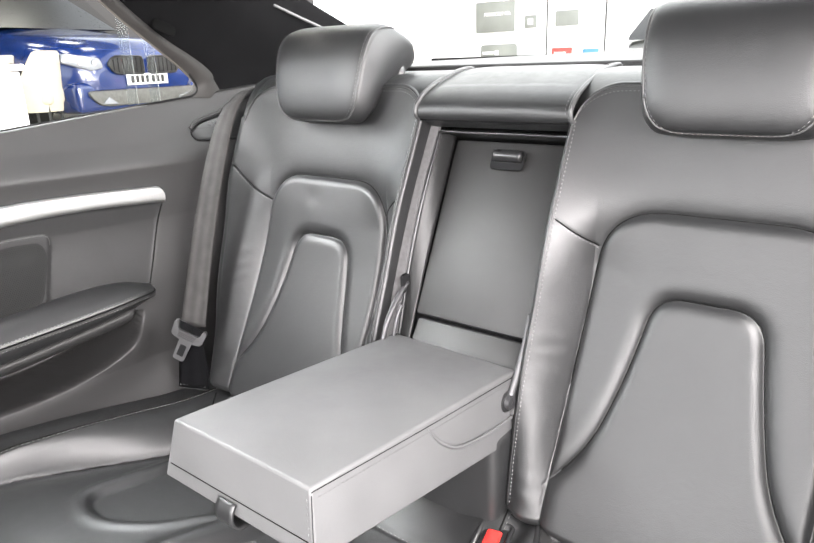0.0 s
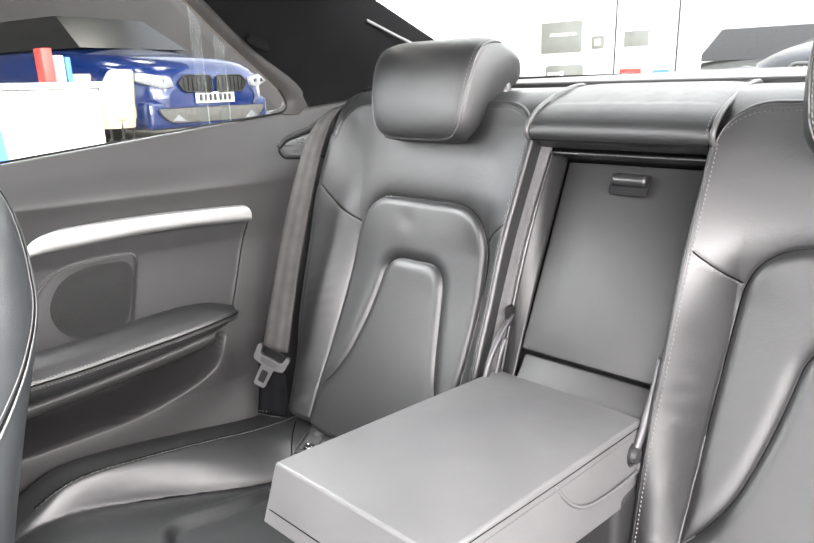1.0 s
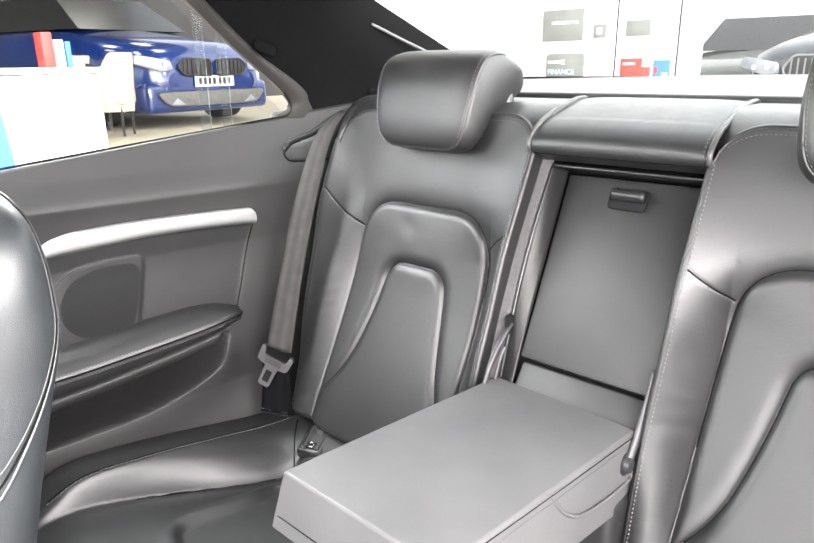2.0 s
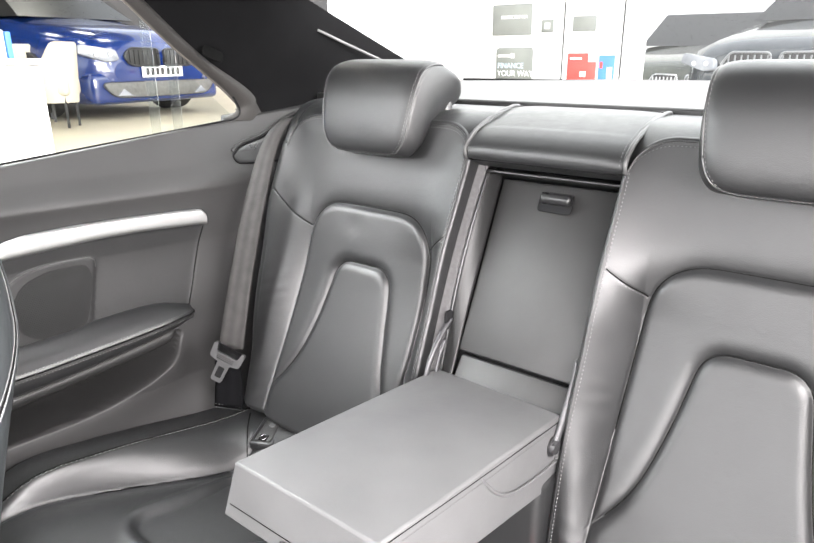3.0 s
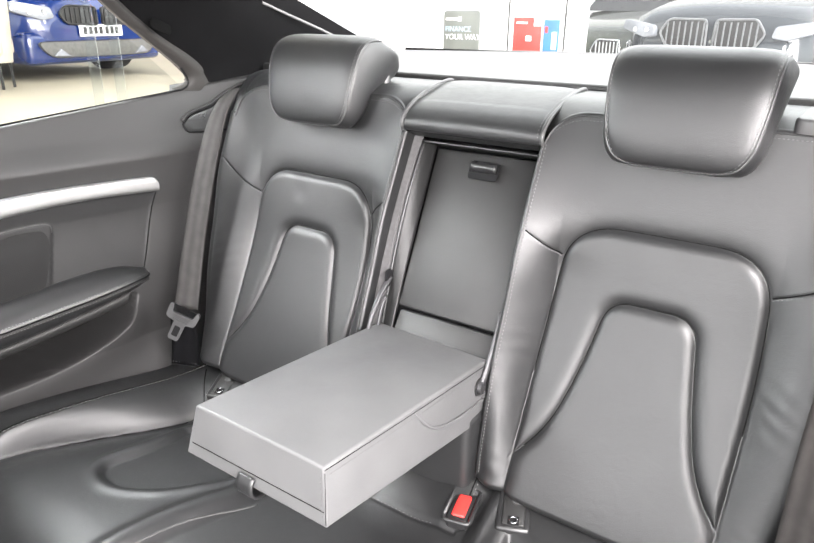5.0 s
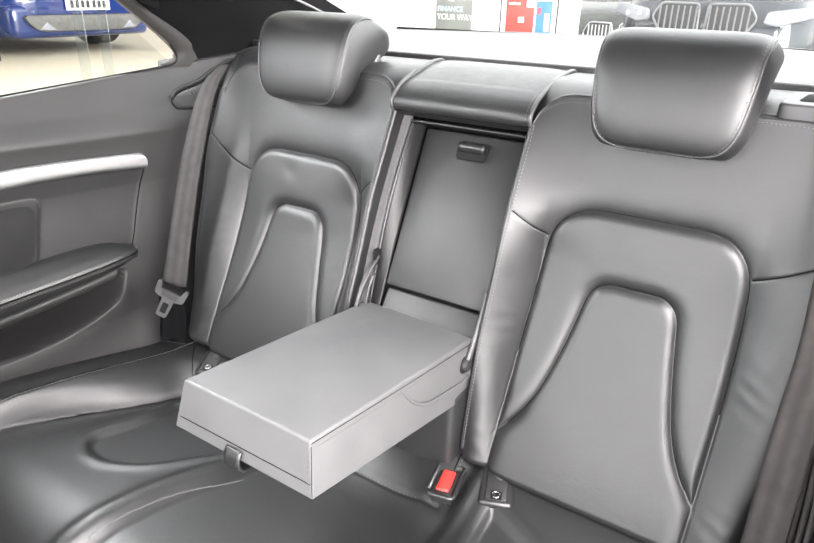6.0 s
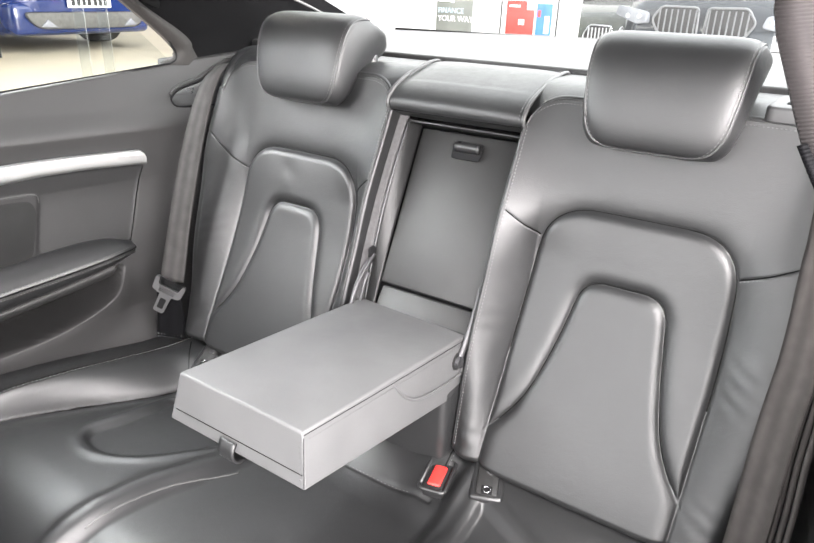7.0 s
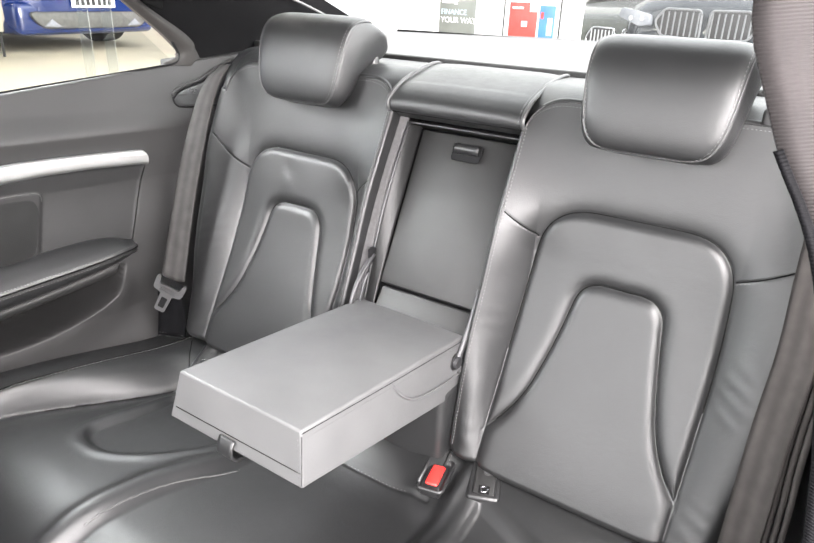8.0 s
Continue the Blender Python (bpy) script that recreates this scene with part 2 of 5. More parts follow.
def tube(name, pts, radius, mat, parent=None, label="", sides=8, flat=1.0):
    p = np.array([tuple(q) for q in pts], float)
    t = np.gradient(p, axis=0)
    t /= np.linalg.norm(t, axis=1)[:, None] + 1e-12
    up = np.array([0.31, 0.17, 0.93])
    a = np.cross(t, up)
    a /= np.linalg.norm(a, axis=1)[:, None] + 1e-12
    b = np.cross(t, a)
    ang = np.linspace(0, 2 * np.pi, sides, endpoint=False)
    ring = p[:, None] + radius * (np.cos(ang)[None, :, None] * a[:, None] + flat * np.sin(ang)[None, :, None] * b[:, None])
    nr = len(p)
    idx = np.arange(nr * sides).reshape(nr, sides)
    idx = np.concatenate([idx, idx[:, :1]], 1)
    q = np.stack([idx[:-1, :-1], idx[:-1, 1:], idx[1:, 1:], idx[1:, :-1]], -1).reshape(-1, 4).tolist()
    q += [list(range(sides))[::-1], [(nr - 1) * sides + i for i in range(sides)]]
    return link_mesh(name, ring.reshape(-1, 3), q, mat, parent, label)


def stitches(name, pts, parent, length=0.0036, gap=0.0022, r=0.0006, mat=None):
    """A row of thread stitches along a line, each a small lozenge."""
    line = resample(pts, (length + gap) / 2)
    verts, faces = [], []
    for i in range(0, len(line) - 1, 2):
        a, b = line[i], line[i + 1]
        d = b - a
        d /= np.linalg.norm(d) + 1e-12
        a, b = a - d * length * 0.15, b + d * length * 0.15
        s = np.cross(d, (0.31, 0.17, 0.93))
        s /= np.linalg.norm(s) + 1e-12
        w = np.cross(d, s)
        k, m = len(verts), (a + b) / 2
        verts += [a, m + s * r, m + w * r, m - s * r, m - w * r, b]
        faces += [(k, k + 1, k + 2), (k, k + 2, k + 3), (k, k + 3, k + 4), (k, k + 4, k + 1), (k + 5, k + 2, k + 1), (k + 5, k + 3, k + 2), (k + 5, k + 4, k + 3), (k + 5, k + 1, k + 4)]
    ob = link_mesh(name, verts, faces, mat or THREAD, parent, smooth=False)
    ob["kind"] = "stuff"
    return ob


def sstep(a, b, x):
    t = np.clip((x - a) / (b - a), 0, 1)
    return t * t * (3 - 2 * t)


def round_poly(poly, radius, n=8):
    """A closed outline with its corners rounded; radius may be one for all or one a corner."""
    p = [np.array(q, float) for q in poly]
    rs = radius if isinstance(radius, (list, tuple)) else [radius] * len(p)
    out = []
    for i, q in enumerate(p):
        a, b = p[i - 1], p[(i + 1) % len(p)]
        ua, ub = (a - q) / np.linalg.norm(a - q), (b - q) / np.linalg.norm(b - q)
        k = min(rs[i], 0.49 * np.linalg.norm(a - q), 0.49 * np.linalg.norm(b - q))
        s, e = q + ua * k, q + ub * k
        for t in np.linspace(0, 1, n):
            out.append((1 - t) ** 2 * s + 2 * t * (1 - t) * q + t * t * e)
    return np.array(out)


def signed(poly, x, y):
    """Distance to a closed outline, negative inside."""
    a, b = np.asarray(poly), np.roll(poly, -1, axis=0)
    best, inside = np.full(x.shape, 1e9), np.zeros(x.shape, bool)
    for (ax, ay), (bx, by) in zip(a, b):
        dx, dy = bx - ax, by - ay
        t = np.clip(((x - ax) * dx + (y - ay) * dy) / (dx * dx + dy * dy + 1e-18), 0, 1)
        best = np.minimum(best, np.hypot(x - ax - t * dx, y - ay - t * dy))
        if dy != 0:
            cross = ((ay > y) != (by > y)) & (x < ax + (y - ay) * dx / dy)
            inside ^= cross
    return np.where(inside, -best, best)


def line_dist(pts, x, y):
    best = np.full(x.shape, 1e9)
    for (ax, ay), (bx, by) in zip(pts[:-1], pts[1:]):
        dx, dy = bx - ax, by - ay
        t = np.clip(((x - ax) * dx + (y - ay) * dy) / (dx * dx + dy * dy + 1e-18), 0, 1)
        best = np.minimum(best, np.hypot(x - ax - t * dx, y - ay - t * dy))
    return best


def soft_interp(z, xs, ys, w=0.03):
    """Linear interpolation with its corners smoothed over a width w."""
    return np.mean([np.interp(z + d, xs, ys) for d in np.linspace(-w, w, 13)], axis=0)


def roll(t, r):
    """The profile of a rounded edge: 0 at t = 0, 1 past r."""
    t = np.clip(t / r, 0, 1)
    return 1 - (1 - t) ** 3


# ---- car: rear seats ----
SEAT_Z = (-0.30, -0.2, -0.145, -0.1, 0.0, 0.07, 0.13, 0.165, 0.22, 0.29, 0.34)
SEAT_Y = (-0.122, -0.08, -0.052, -0.026, 0.025, 0.052, 0.066, 0.076, 0.092, 0.107, 0.118)
SEAT_MID = 0.315


def edge_y(z):
    """Front edge of the inner bolster."""
    return soft_interp(z, (-0.3, -0.2, -0.15, -0.1, -0.05, 0.0, 0.05, 0.1, 0.15, 0.2, 0.25, 0.3, 0.36), (-0.088, -0.076, -0.069, -0.060, -0.050, -0.034, -0.0145, 0.0055, 0.0275, 0.051, 0.074, 0.096, 0.124), 0.02)


def outer_y(z):
    return -0.042 + 0.46 * z


def inner_edge(z):
    return soft_interp(z, (-0.3, 0.0, 0.35), (0.1265, 0.1255, 0.1235))


def outer_edge(z):
    return soft_interp(z, (-0.3, -0.17, -0.08, 0.06, 0.18, 0.25, 0.35), (0.492, 0.510, 0.532, 0.549, 0.556, 0.554, 0.541))


ARCH = round_poly([(-0.138, -0.5), (-0.144, 0.03), (-0.134, 0.176), (0.134, 0.176), (0.144, 0.03), (0.138, -0.5)], [0.01, 0.1, 0.072, 0.072, 0.1, 0.01], 14)
KEY = round_poly([(-0.16, -0.5), (-0.16, -0.175), (-0.102, -0.108), (-0.079, -0.03), (-0.059, 0.079), (0.059, 0.079), (0.079, -0.03), (0.102, -0.108), (0.16, -0.175), (0.16, -0.5)],
                 [0.01, 0.01, 0.045, 0.1, 0.034, 0.034, 0.1, 0.045, 0.01, 0.01], 10)


SEAM_IN, SEAM_OUT = [(-0.139, 0.129), (-0.186, 0.165)], [(0.139, 0.127), (0.175, 0.145), (0.24, 0.182)]


def seat_surface(u, z, ui, uo):
    """The seat back's front face: centre line, bolsters, arched pad, keystone pad and seams."""
    yc, e, eo = soft_interp(z, SEAT_Z, SEAT_Y, 0.04), edge_y(z), outer_y(z)
    low, low_o = 1 - sstep(0.10, 0.20, z), 1 - sstep(0.02, 0.26, z)
    g = 0.143
    ti, to = np.clip((-u - g) / (-ui - g), 0, 1), np.clip((u - g) / (uo - g), 0, 1)

    def puff(t):
        return 0.8 * t + 0.2 * (1 - (1 - t) ** 2)

    bol = low * puff(ti) + (1 - low) * np.clip(u / ui, 0, 1) ** 3
    swell = 0.009 * np.sin(np.pi * ti) * sstep(0.06, -0.14, z)
    y = yc - swell - bol * (yc - e) - 0.50 * (low_o * (0.30 + 0.70 * sstep(-0.22, 0.04, z)) * (1.25 * (1 - (1 - to) ** 1.8) - 0.45 * to ** 3) + (1 - low_o) * 0.35 * to ** 2) * (yc - eo) - 0.004 * (1 - low_o) * np.clip(u / uo, 0, 1) ** 2.2
    da, dk = signed(ARCH, u, z), signed(KEY, u, z)
    arch = 0.0092 * roll(-da, 0.016) * roll(dk, 0.028)
    key = 0.0080 * roll(-dk, 0.018) * roll(-da, 0.03)
    y = y - np.where(dk < 0, key, np.where(da < 0, arch, 0))
    y = y - np.where(da > 0, 0.012 * (np.exp(-da / 0.16) - np.exp(-da / 0.020)) * sstep(0.04, 0.17, z), 0)
    ds = np.minimum(line_dist(SEAM_IN, u, z), line_dist(SEAM_OUT, u, z))
    groove = np.minimum(np.abs(da), np.where(da < 0.004, np.abs(dk), 1))
    y = y + 0.0014 * np.exp(-(ds / 0.0014) ** 2) + 0.0016 * np.exp(-(groove / 0.0020) ** 2)
    y = y + 0.0003 * np.sin(z * 95 + u * 30) * np.exp(-((ti - 0.55) / 0.3) ** 2) * sstep(0.1, 0.3, ti) * low
    crease = np.sin(z * 210 + u * 80 + 2 * np.sin(z * 43)) * (0.5 + 0.5 * np.sin(z * 31 + 1.3))
    y = y + 0.00028 * crease * low * (sstep(0.05, 0.3, ti) * (1 - sstep(0.7, 1, ti)) + sstep(0.05, 0.3, to) * (1 - sstep(0.7, 1, to)))
    return y


def rear_seat(side, dent):
    seat = thing("car_seat", "black leather rear car seat back with arched raised pad and bolsters", "car seat", (side * SEAT_MID, 0.0, -0.26), "rear seats")
    nc, nr = 260, 330
    r = np.linspace(-1, 1, nc)
    r = np.sign(r) * np.abs(r) ** 0.85
    s = np.linspace(0, 1, nr)
    R, S = np.meshgrid(r, s)
    znom = -0.27 + S * 0.592
    xi, xo = inner_edge(znom), outer_edge(znom)
    X = xi + (R + 1) / 2 * (xo - xi)
    # rounded shoulders
    ci, co = np.clip(1 - (X - 0.124) / 0.055, 0, 1), np.clip(1 - (0.538 - X) / 0.075, 0, 1)
    ztop = 0.324 - 0.045 * (1 - np.sqrt(1 - ci ** 2 * 0.999)) - 0.06 * (1 - np.sqrt(1 - co ** 2 * 0.999))
    # the foot of the seat back rises towards both sides
    mid = np.clip((X - 0.315) / np.where(X > 0.315, outer_edge(-0.17) - 0.315, 0.315 - inner_edge(-0.17)), -1, 1)
    zlow = -0.203 + np.where(mid > 0, 0.006, 0.004) * sstep(0.45, 1.0, np.abs(mid))
    Z = zlow + S * (ztop - zlow)
    u = X - SEAT_MID
    Y = seat_surface(u, Z, inner_edge(Z) - SEAT_MID, outer_edge(Z) - SEAT_MID)
    if dent:
        for du, dz, k, w in ((0.030, 0.143, 0.0013, 0.015), (0.024, 0.116, -0.0007, 0.017)):
            Y = Y + k * np.exp(-((u - du) ** 2 + (Z - dz) ** 2) / w ** 2)
    front = np.stack([X, Y, Z], -1)
    # wrap round both sides
    ang = np.linspace(0, np.pi / 2, 6)[1:]
    rad, rad_o = 0.006, 0.026
    left = [front[:, :1] + np.array([-rad * math.sin(a), rad * (1 - math.cos(a)), 0]) for a in ang] + [front[:, :1] + np.array([-rad, d, 0]) for d in (0.05, 0.12)]
    ang_o = np.linspace(0, np.pi / 2, 12)[1:]
    right = [front[:, -1:] + np.array([rad_o * math.sin(a), rad_o * (1 - math.cos(a)), 0]) for a in ang_o] + [front[:, -1:] + np.array([rad_o, d, 0]) for d in (0.05, 0.12)]
    sheet = np.concatenate(left[::-1] + [front] + right, axis=1)
    # over the top and back to the shelf
    last = sheet[-1:]
    rows = [last + np.array([0, rad * (1 - math.cos(a)), rad * math.sin(a) * 0.8]) for a in ang]
    end = rows[-1]
    for k in (np.linspace(0, 1, 26) ** 1.6)[1:]:
        row = end.copy()
        row[..., 1] = end[..., 1] + k * np.maximum(0.236 - end[..., 1], 0.0)
        row[..., 2] = end[..., 2] + (0.345 - end[..., 2]) * (1 - (1 - k) ** 4)
        rows.append(row)
    drop = rows[-1].copy()
    drop[..., 1] += 0.006
    drop[..., 2] -= 0.03
    rows.append(drop)
    under = [sheet[:1] + np.array([0, 0.016 * (1 - math.cos(a)) + extra, -0.016 * math.sin(a)]) for a, extra in [(k, 0) for k in ang[::-1]]]
    under = [under[0] + np.array([0, 0.06, 0])] + under
    sheet = np.concatenate(under + [sheet] + rows, axis=0)
    local = sheet.copy()
    local[..., 0] = side * sheet[..., 0] - side * SEAT_MID
    local[..., 2] += 0.26
    grid_mesh("backrest", local, LEATHER, seat, flip=side < 0)
    fl = front.copy()
    fl[..., 0] = side * front[..., 0] - side * SEAT_MID
    fl[..., 2] += 0.26
    # sewn grooves round the pads
    def seam_line(poly, lo, wide=0.143):
        u_, z_ = poly[:, 0], poly[:, 1]
        keep = (z_ > lo) & (np.abs(u_) < wide)
        u_, z_ = u_[keep], z_[keep]
        line = resample(np.stack([u_, z_], 1), 0.005)
        yy = seat_surface(line[:, 0], line[:, 1], inner_edge(line[:, 1]) - SEAT_MID, outer_edge(line[:, 1]) - SEAT_MID)
        return np.stack([side * line[:, 0], yy - 0.0008, line[:, 1] + 0.26], -1)

    tube("pad_seam", seam_line(ARCH, -0.195, 0.15), 0.0009, SEAM, seat, sides=6)
    tube("pad_seam", seam_line(KEY, -0.165), 0.0009, SEAM, seat, sides=6)
    for short in (SEAM_IN, SEAM_OUT):
        run = seam_line(np.array(short), -1.0, 0.26)
        tube("panel_seam", run, 0.0010, SEAM, seat, sides=6)
        stitches("stitching", run + np.array([0, -0.0010, -0.0028]), seat, 0.0030, 0.0024, 0.0004)
    # piping round the edge and the stitch row beside it
    loop = np.concatenate([fl[::4, 0], fl[-1, ::4]])
    tube("piping", resample(loop, 0.006) + np.array([0, -0.0006, 0]), 0.0013, LEATHER, seat, sides=6)
    k = 1
    stitches("stitching", fl[4:-6:2, k + 1] + np.array([side * 0.0012, -0.0011, 0]), seat, 0.0038, 0.0016, 0.0011)
    stitches("stitching", fl[-5, k:-k:2] + np.array([0, -0.0012, 0.0003]), seat, 0.0036, 0.0014, 0.0007)
    return seat


for seat_side, has_dent in ((-1, True), (1, False)):
    rear_seat(seat_side, has_dent)


HEAD_MID = 0.312
HEAD_LINE = smooth_line([(0.060, 0.2745), (0.0540, 0.280), (0.0525, 0.290), (0.0540, 0.312), (0.0590, 0.342), (0.0675, 0.374), (0.0835, 0.402), (0.107, 0.413), (0.132, 0.414), (0.160, 0.408)], 0.002, 3)
HEAD_RUN = np.concatenate([[0], np.cumsum(np.linalg.norm(np.diff(HEAD_LINE, axis=0), axis=1))])


def headrest(side):
    """A cushion whose front panel rolls over the top, sewn to a gusset that narrows towards the bottom."""
    head = thing("headrest", "black leather headrest with stitched border above the rear seat", "headrest", (side * HEAD_MID, 0.1, 0.30), "headrests")
    base = np.array([0, 0.1, 0.30])
    end = float(HEAD_RUN[-1])
    outline = round_poly([(-0.083, 0.0), (0.083, 0.0), (0.0975, 0.085), (0.101, end), (-0.101, end), (-0.0975, 0.085)], [0.046, 0.046, 0.05, 0.035, 0.035, 0.05], 12)
    outline = resample(np.concatenate([outline, outline[:1]]), 0.0042)[:-1]
    slope = np.gradient(HEAD_LINE, axis=0)
    slope /= np.linalg.norm(slope, axis=1)[:, None]

    def place(x, run, lift):
        y, z = np.interp(run, HEAD_RUN, HEAD_LINE[:, 0]), np.interp(run, HEAD_RUN, HEAD_LINE[:, 1])
        ty, tz = np.interp(run, HEAD_RUN, slope[:, 0]), np.interp(run, HEAD_RUN, slope[:, 1])
        return np.stack([x, y - lift * tz, z + lift * ty], -1)

    hub = np.array([0.0, 0.10])
    rings = []
    for k in np.concatenate([np.linspace(0, 0.8, 14), [0.85, 0.89, 0.92, 0.945, 0.965, 0.98, 0.992, 1.0]]):
        q = hub + (outline - hub) * k
        rings.append(place(q[:, 0], q[:, 1], 0.0035 * (1 - k ** 4) + 0.0050 * (1 - k ** 12) ** 0.8))
    seam = rings[-1]
    # the gusset bows out between the seam and the edge of the back
    along = np.roll(outline, -1, axis=0) - np.roll(outline, 1, axis=0)
    nx, nr = along[:, 1], -along[:, 0]
    size = np.hypot(nx, nr)
    nx, nr = nx / size, nr / size
    ty, tz = np.interp(outline[:, 1], HEAD_RUN, slope[:, 0]), np.interp(outline[:, 1], HEAD_RUN, slope[:, 1])
    outward = np.stack([nx, nr * ty, nr * tz], -1)
    run = outline[:, 1] / end
    by = soft_interp(run, (0, 0.2, 0.4, 0.55, 0.7, 0.85, 1.0), (0.088, 0.104, 0.128, 0.152, 0.184, 0.198, 0.196), 0.06)
    bz = soft_interp(run, (0, 0.2, 0.4, 0.55, 0.7, 0.85, 1.0), (0.273, 0.294, 0.325, 0.341, 0.351, 0.366, 0.386), 0.06)
    back = np.stack([outline[:, 0] * 0.96, by, bz], -1)
    for k in np.concatenate([[0.025, 0.05, 0.08], np.linspace(0.14, 1.0, 12)]):
        bow = 0.0115 * math.sin(math.pi * min(1.0, k * 0.95 + 0.02)) - (0.0022 if k == 0.025 else 0)
        rings.append(seam * (1 - k) + back * k + outward * bow)
    mid = np.array([0, 0.165, 0.352])
    last = rings[-1]
    for k in (0.94, 0.8, 0.5, 0.0):
        rings.append(mid + (last - mid) * k + np.array([0, 0.008 * (1 - k), -0.004 * (1 - k)]))
    pts = np.stack(rings) - base
    grid_mesh("cushion", pts, LEATHER, head, wrap=True, flip=True)
    edge = np.concatenate([seam, seam[:1]]) - base
    tube("piping", edge + 0.0005 * np.concatenate([outward, outward[:1]]), 0.0015, PIPING, head, sides=6)
    ks = 0.972
    q = hub + (outline - hub) * ks
    row = place(q[:, 0], q[:, 1], 0.0036) - base
    stitches("stitching", np.concatenate([row, row[:1]]), head, 0.0034, 0.0024, 0.0006)
    for sx in (-0.062, 0.062):
        tube("post", [(sx, 0.05, -0.02), (sx, 0.055, 0.03), (sx, 0.06, 0.07)], 0.0065, STEEL, head, "steel post", 14)
        bm = bmesh.new()
        bmesh.ops.create_cone(bm, cap_ends=True, segments=20, radius1=0.016, radius2=0.012, depth=0.012, matrix=Matrix.Translation((sx, 0.055, 0.042)))
        part("collar", bm, GLOSS_TRIM, head, "black plastic collar")
    return head


for head_side in (-1, 1):
    headrest(head_side)
knob = thing("release_knob", "small glossy black release knob on the seat top", "knob", (-0.219, 0.160, 0.334))
bm = bmesh.new()
bmesh.ops.create_cone(bm, cap_ends=True, segments=28, radius1=0.011, radius2=0.0085, depth=0.022, matrix=Matrix.Translation((0, 0, 0.010)))
bmesh.ops.bevel(bm, geom=[e for e in bm.edges if e.calc_face_angle(0) > 1.0], offset=0.003, segments=3, profile=0.5, affect="EDGES")
part("cap", bm, GLOSS_TRIM, knob)

# ---- car: centre hatch, its padded lip and the folding armrest ----
SLOPE = 0.54


def on_hatch(x, z, out=0.0):
    return (x, SLOPE * z - out * 0.88, z + out * 0.47)


hatch = thing("ski_hatch", "dark grained plastic hatch panel with latch between the rear seats", "hatch", (0, 0.0, -0.02))


def hatch_piece(name, corners, thick, mat, label="", bevel=0.003):
    top = [Vector(on_hatch(x, z, o)) for x, z, o in corners]
    low = [p + Vector((0, 0.88, -0.47)) * thick for p in top]
    bm = hull_bm([p - Vector(hatch.location) for p in low + top], bevel, 2)
    return part(name, bm, mat, hatch, label)


hatch_piece("panel", [(-0.078, 0.003, 0), (0.122, 0.003, 0), (0.122, 0.246, -0.004), (-0.090, 0.246, -0.004)], 0.012, HARD_TRIM, bevel=0.004)
hatch_piece("lower_panel", [(-0.070, -0.085, 0.012), (0.122, -0.085, 0.012), (0.122, -0.001, 0.001), (-0.070, -0.001, 0.001)], 0.015, HARD_TRIM, bevel=0.004)
hatch_piece("frame", [(0.120, -0.09, 0.002), (0.132, -0.09, 0.000), (0.132, 0.262, 0.020), (0.120, 0.252, 0.0)], 0.02, HARD_TRIM)
hatch_piece("frame", [(-0.103, 0.250, -0.002), (0.135, 0.250, -0.002), (0.135, 0.247, 0.027), (-0.103, 0.247, 0.027)], 0.02, FRAME_TRIM)
tube("edge_strip", [Vector(on_hatch(x, 0.245, 0.029)) - hatch.location for x in np.linspace(-0.1015, 0.128, 20)], 0.0022, GLOSS_TRIM, hatch, "glossy black edge strip", 8)
def strip_y(z):
    """Front edge of the hatch frame on the far side."""
    return float(soft_interp(z, (-0.14, -0.02, 0.032, 0.084, 0.136, 0.188, 0.245, 0.29), (-0.040, -0.006, 0.009, 0.026, 0.046, 0.070, 0.101, 0.128), 0.02))


def hatch_loft(name, rows, mat, label, thick):
    ob = grid_mesh(name, np.array(rows) - np.array(hatch.location), mat, hatch, label)
    ob.modifiers.new("thick", "SOLIDIFY").thickness = thick
    return ob


frame_zs = np.linspace(-0.11, 0.2575, 60)
tube("edge_strip", [Vector((-0.1015, strip_y(z), z)) - hatch.location for z in frame_zs], 0.0028, GLOSS_TRIM, hatch, "glossy black edge strip", 8)
frame_rows = []
for z in frame_zs:
    a, b = np.array([-0.1012, strip_y(z) + 0.001, z]), np.array([np.interp(z, (-0.09, 0.25), (-0.0735, -0.0895)), SLOPE * z - 0.001, z])
    frame_rows.append([a + (b - a) * k + np.array([0, -0.0025 * math.sin(math.pi * k), 0]) for k in np.linspace(0, 1, 8)])
hatch_loft("frame", frame_rows, FRAME_TRIM, "smooth black frame side", 0.004)
felt_rows = []
for z in np.linspace(-0.15, 0.285, 60):
    a, b = np.array([-0.136, float(edge_y(z)) + 0.016, z]), np.array([-0.1036, strip_y(z) - 0.0005, z])
    felt_rows.append([a + (b - a) * k for k in np.linspace(0, 1, 6)])
hatch_loft("side_lining", felt_rows, FELT, "grey felt side lining", 0.006)
hatch_piece("side_lining", [(0.126, -0.02, -0.012), (0.140, -0.02, -0.012), (0.140, 0.275, 0.010), (0.126, 0.275, 0.010)], 0.03, FELT, "grey felt side lining")
part("backing", hull_bm([Vector(on_hatch(x, z, o)) - hatch.location for o in (-0.06, -0.022) for x, z in ((-0.14, -0.12), (0.14, -0.12), (0.14, 0.29), (-0.14, 0.29))], 0.0), MATT_BLACK, hatch, "dark backing")
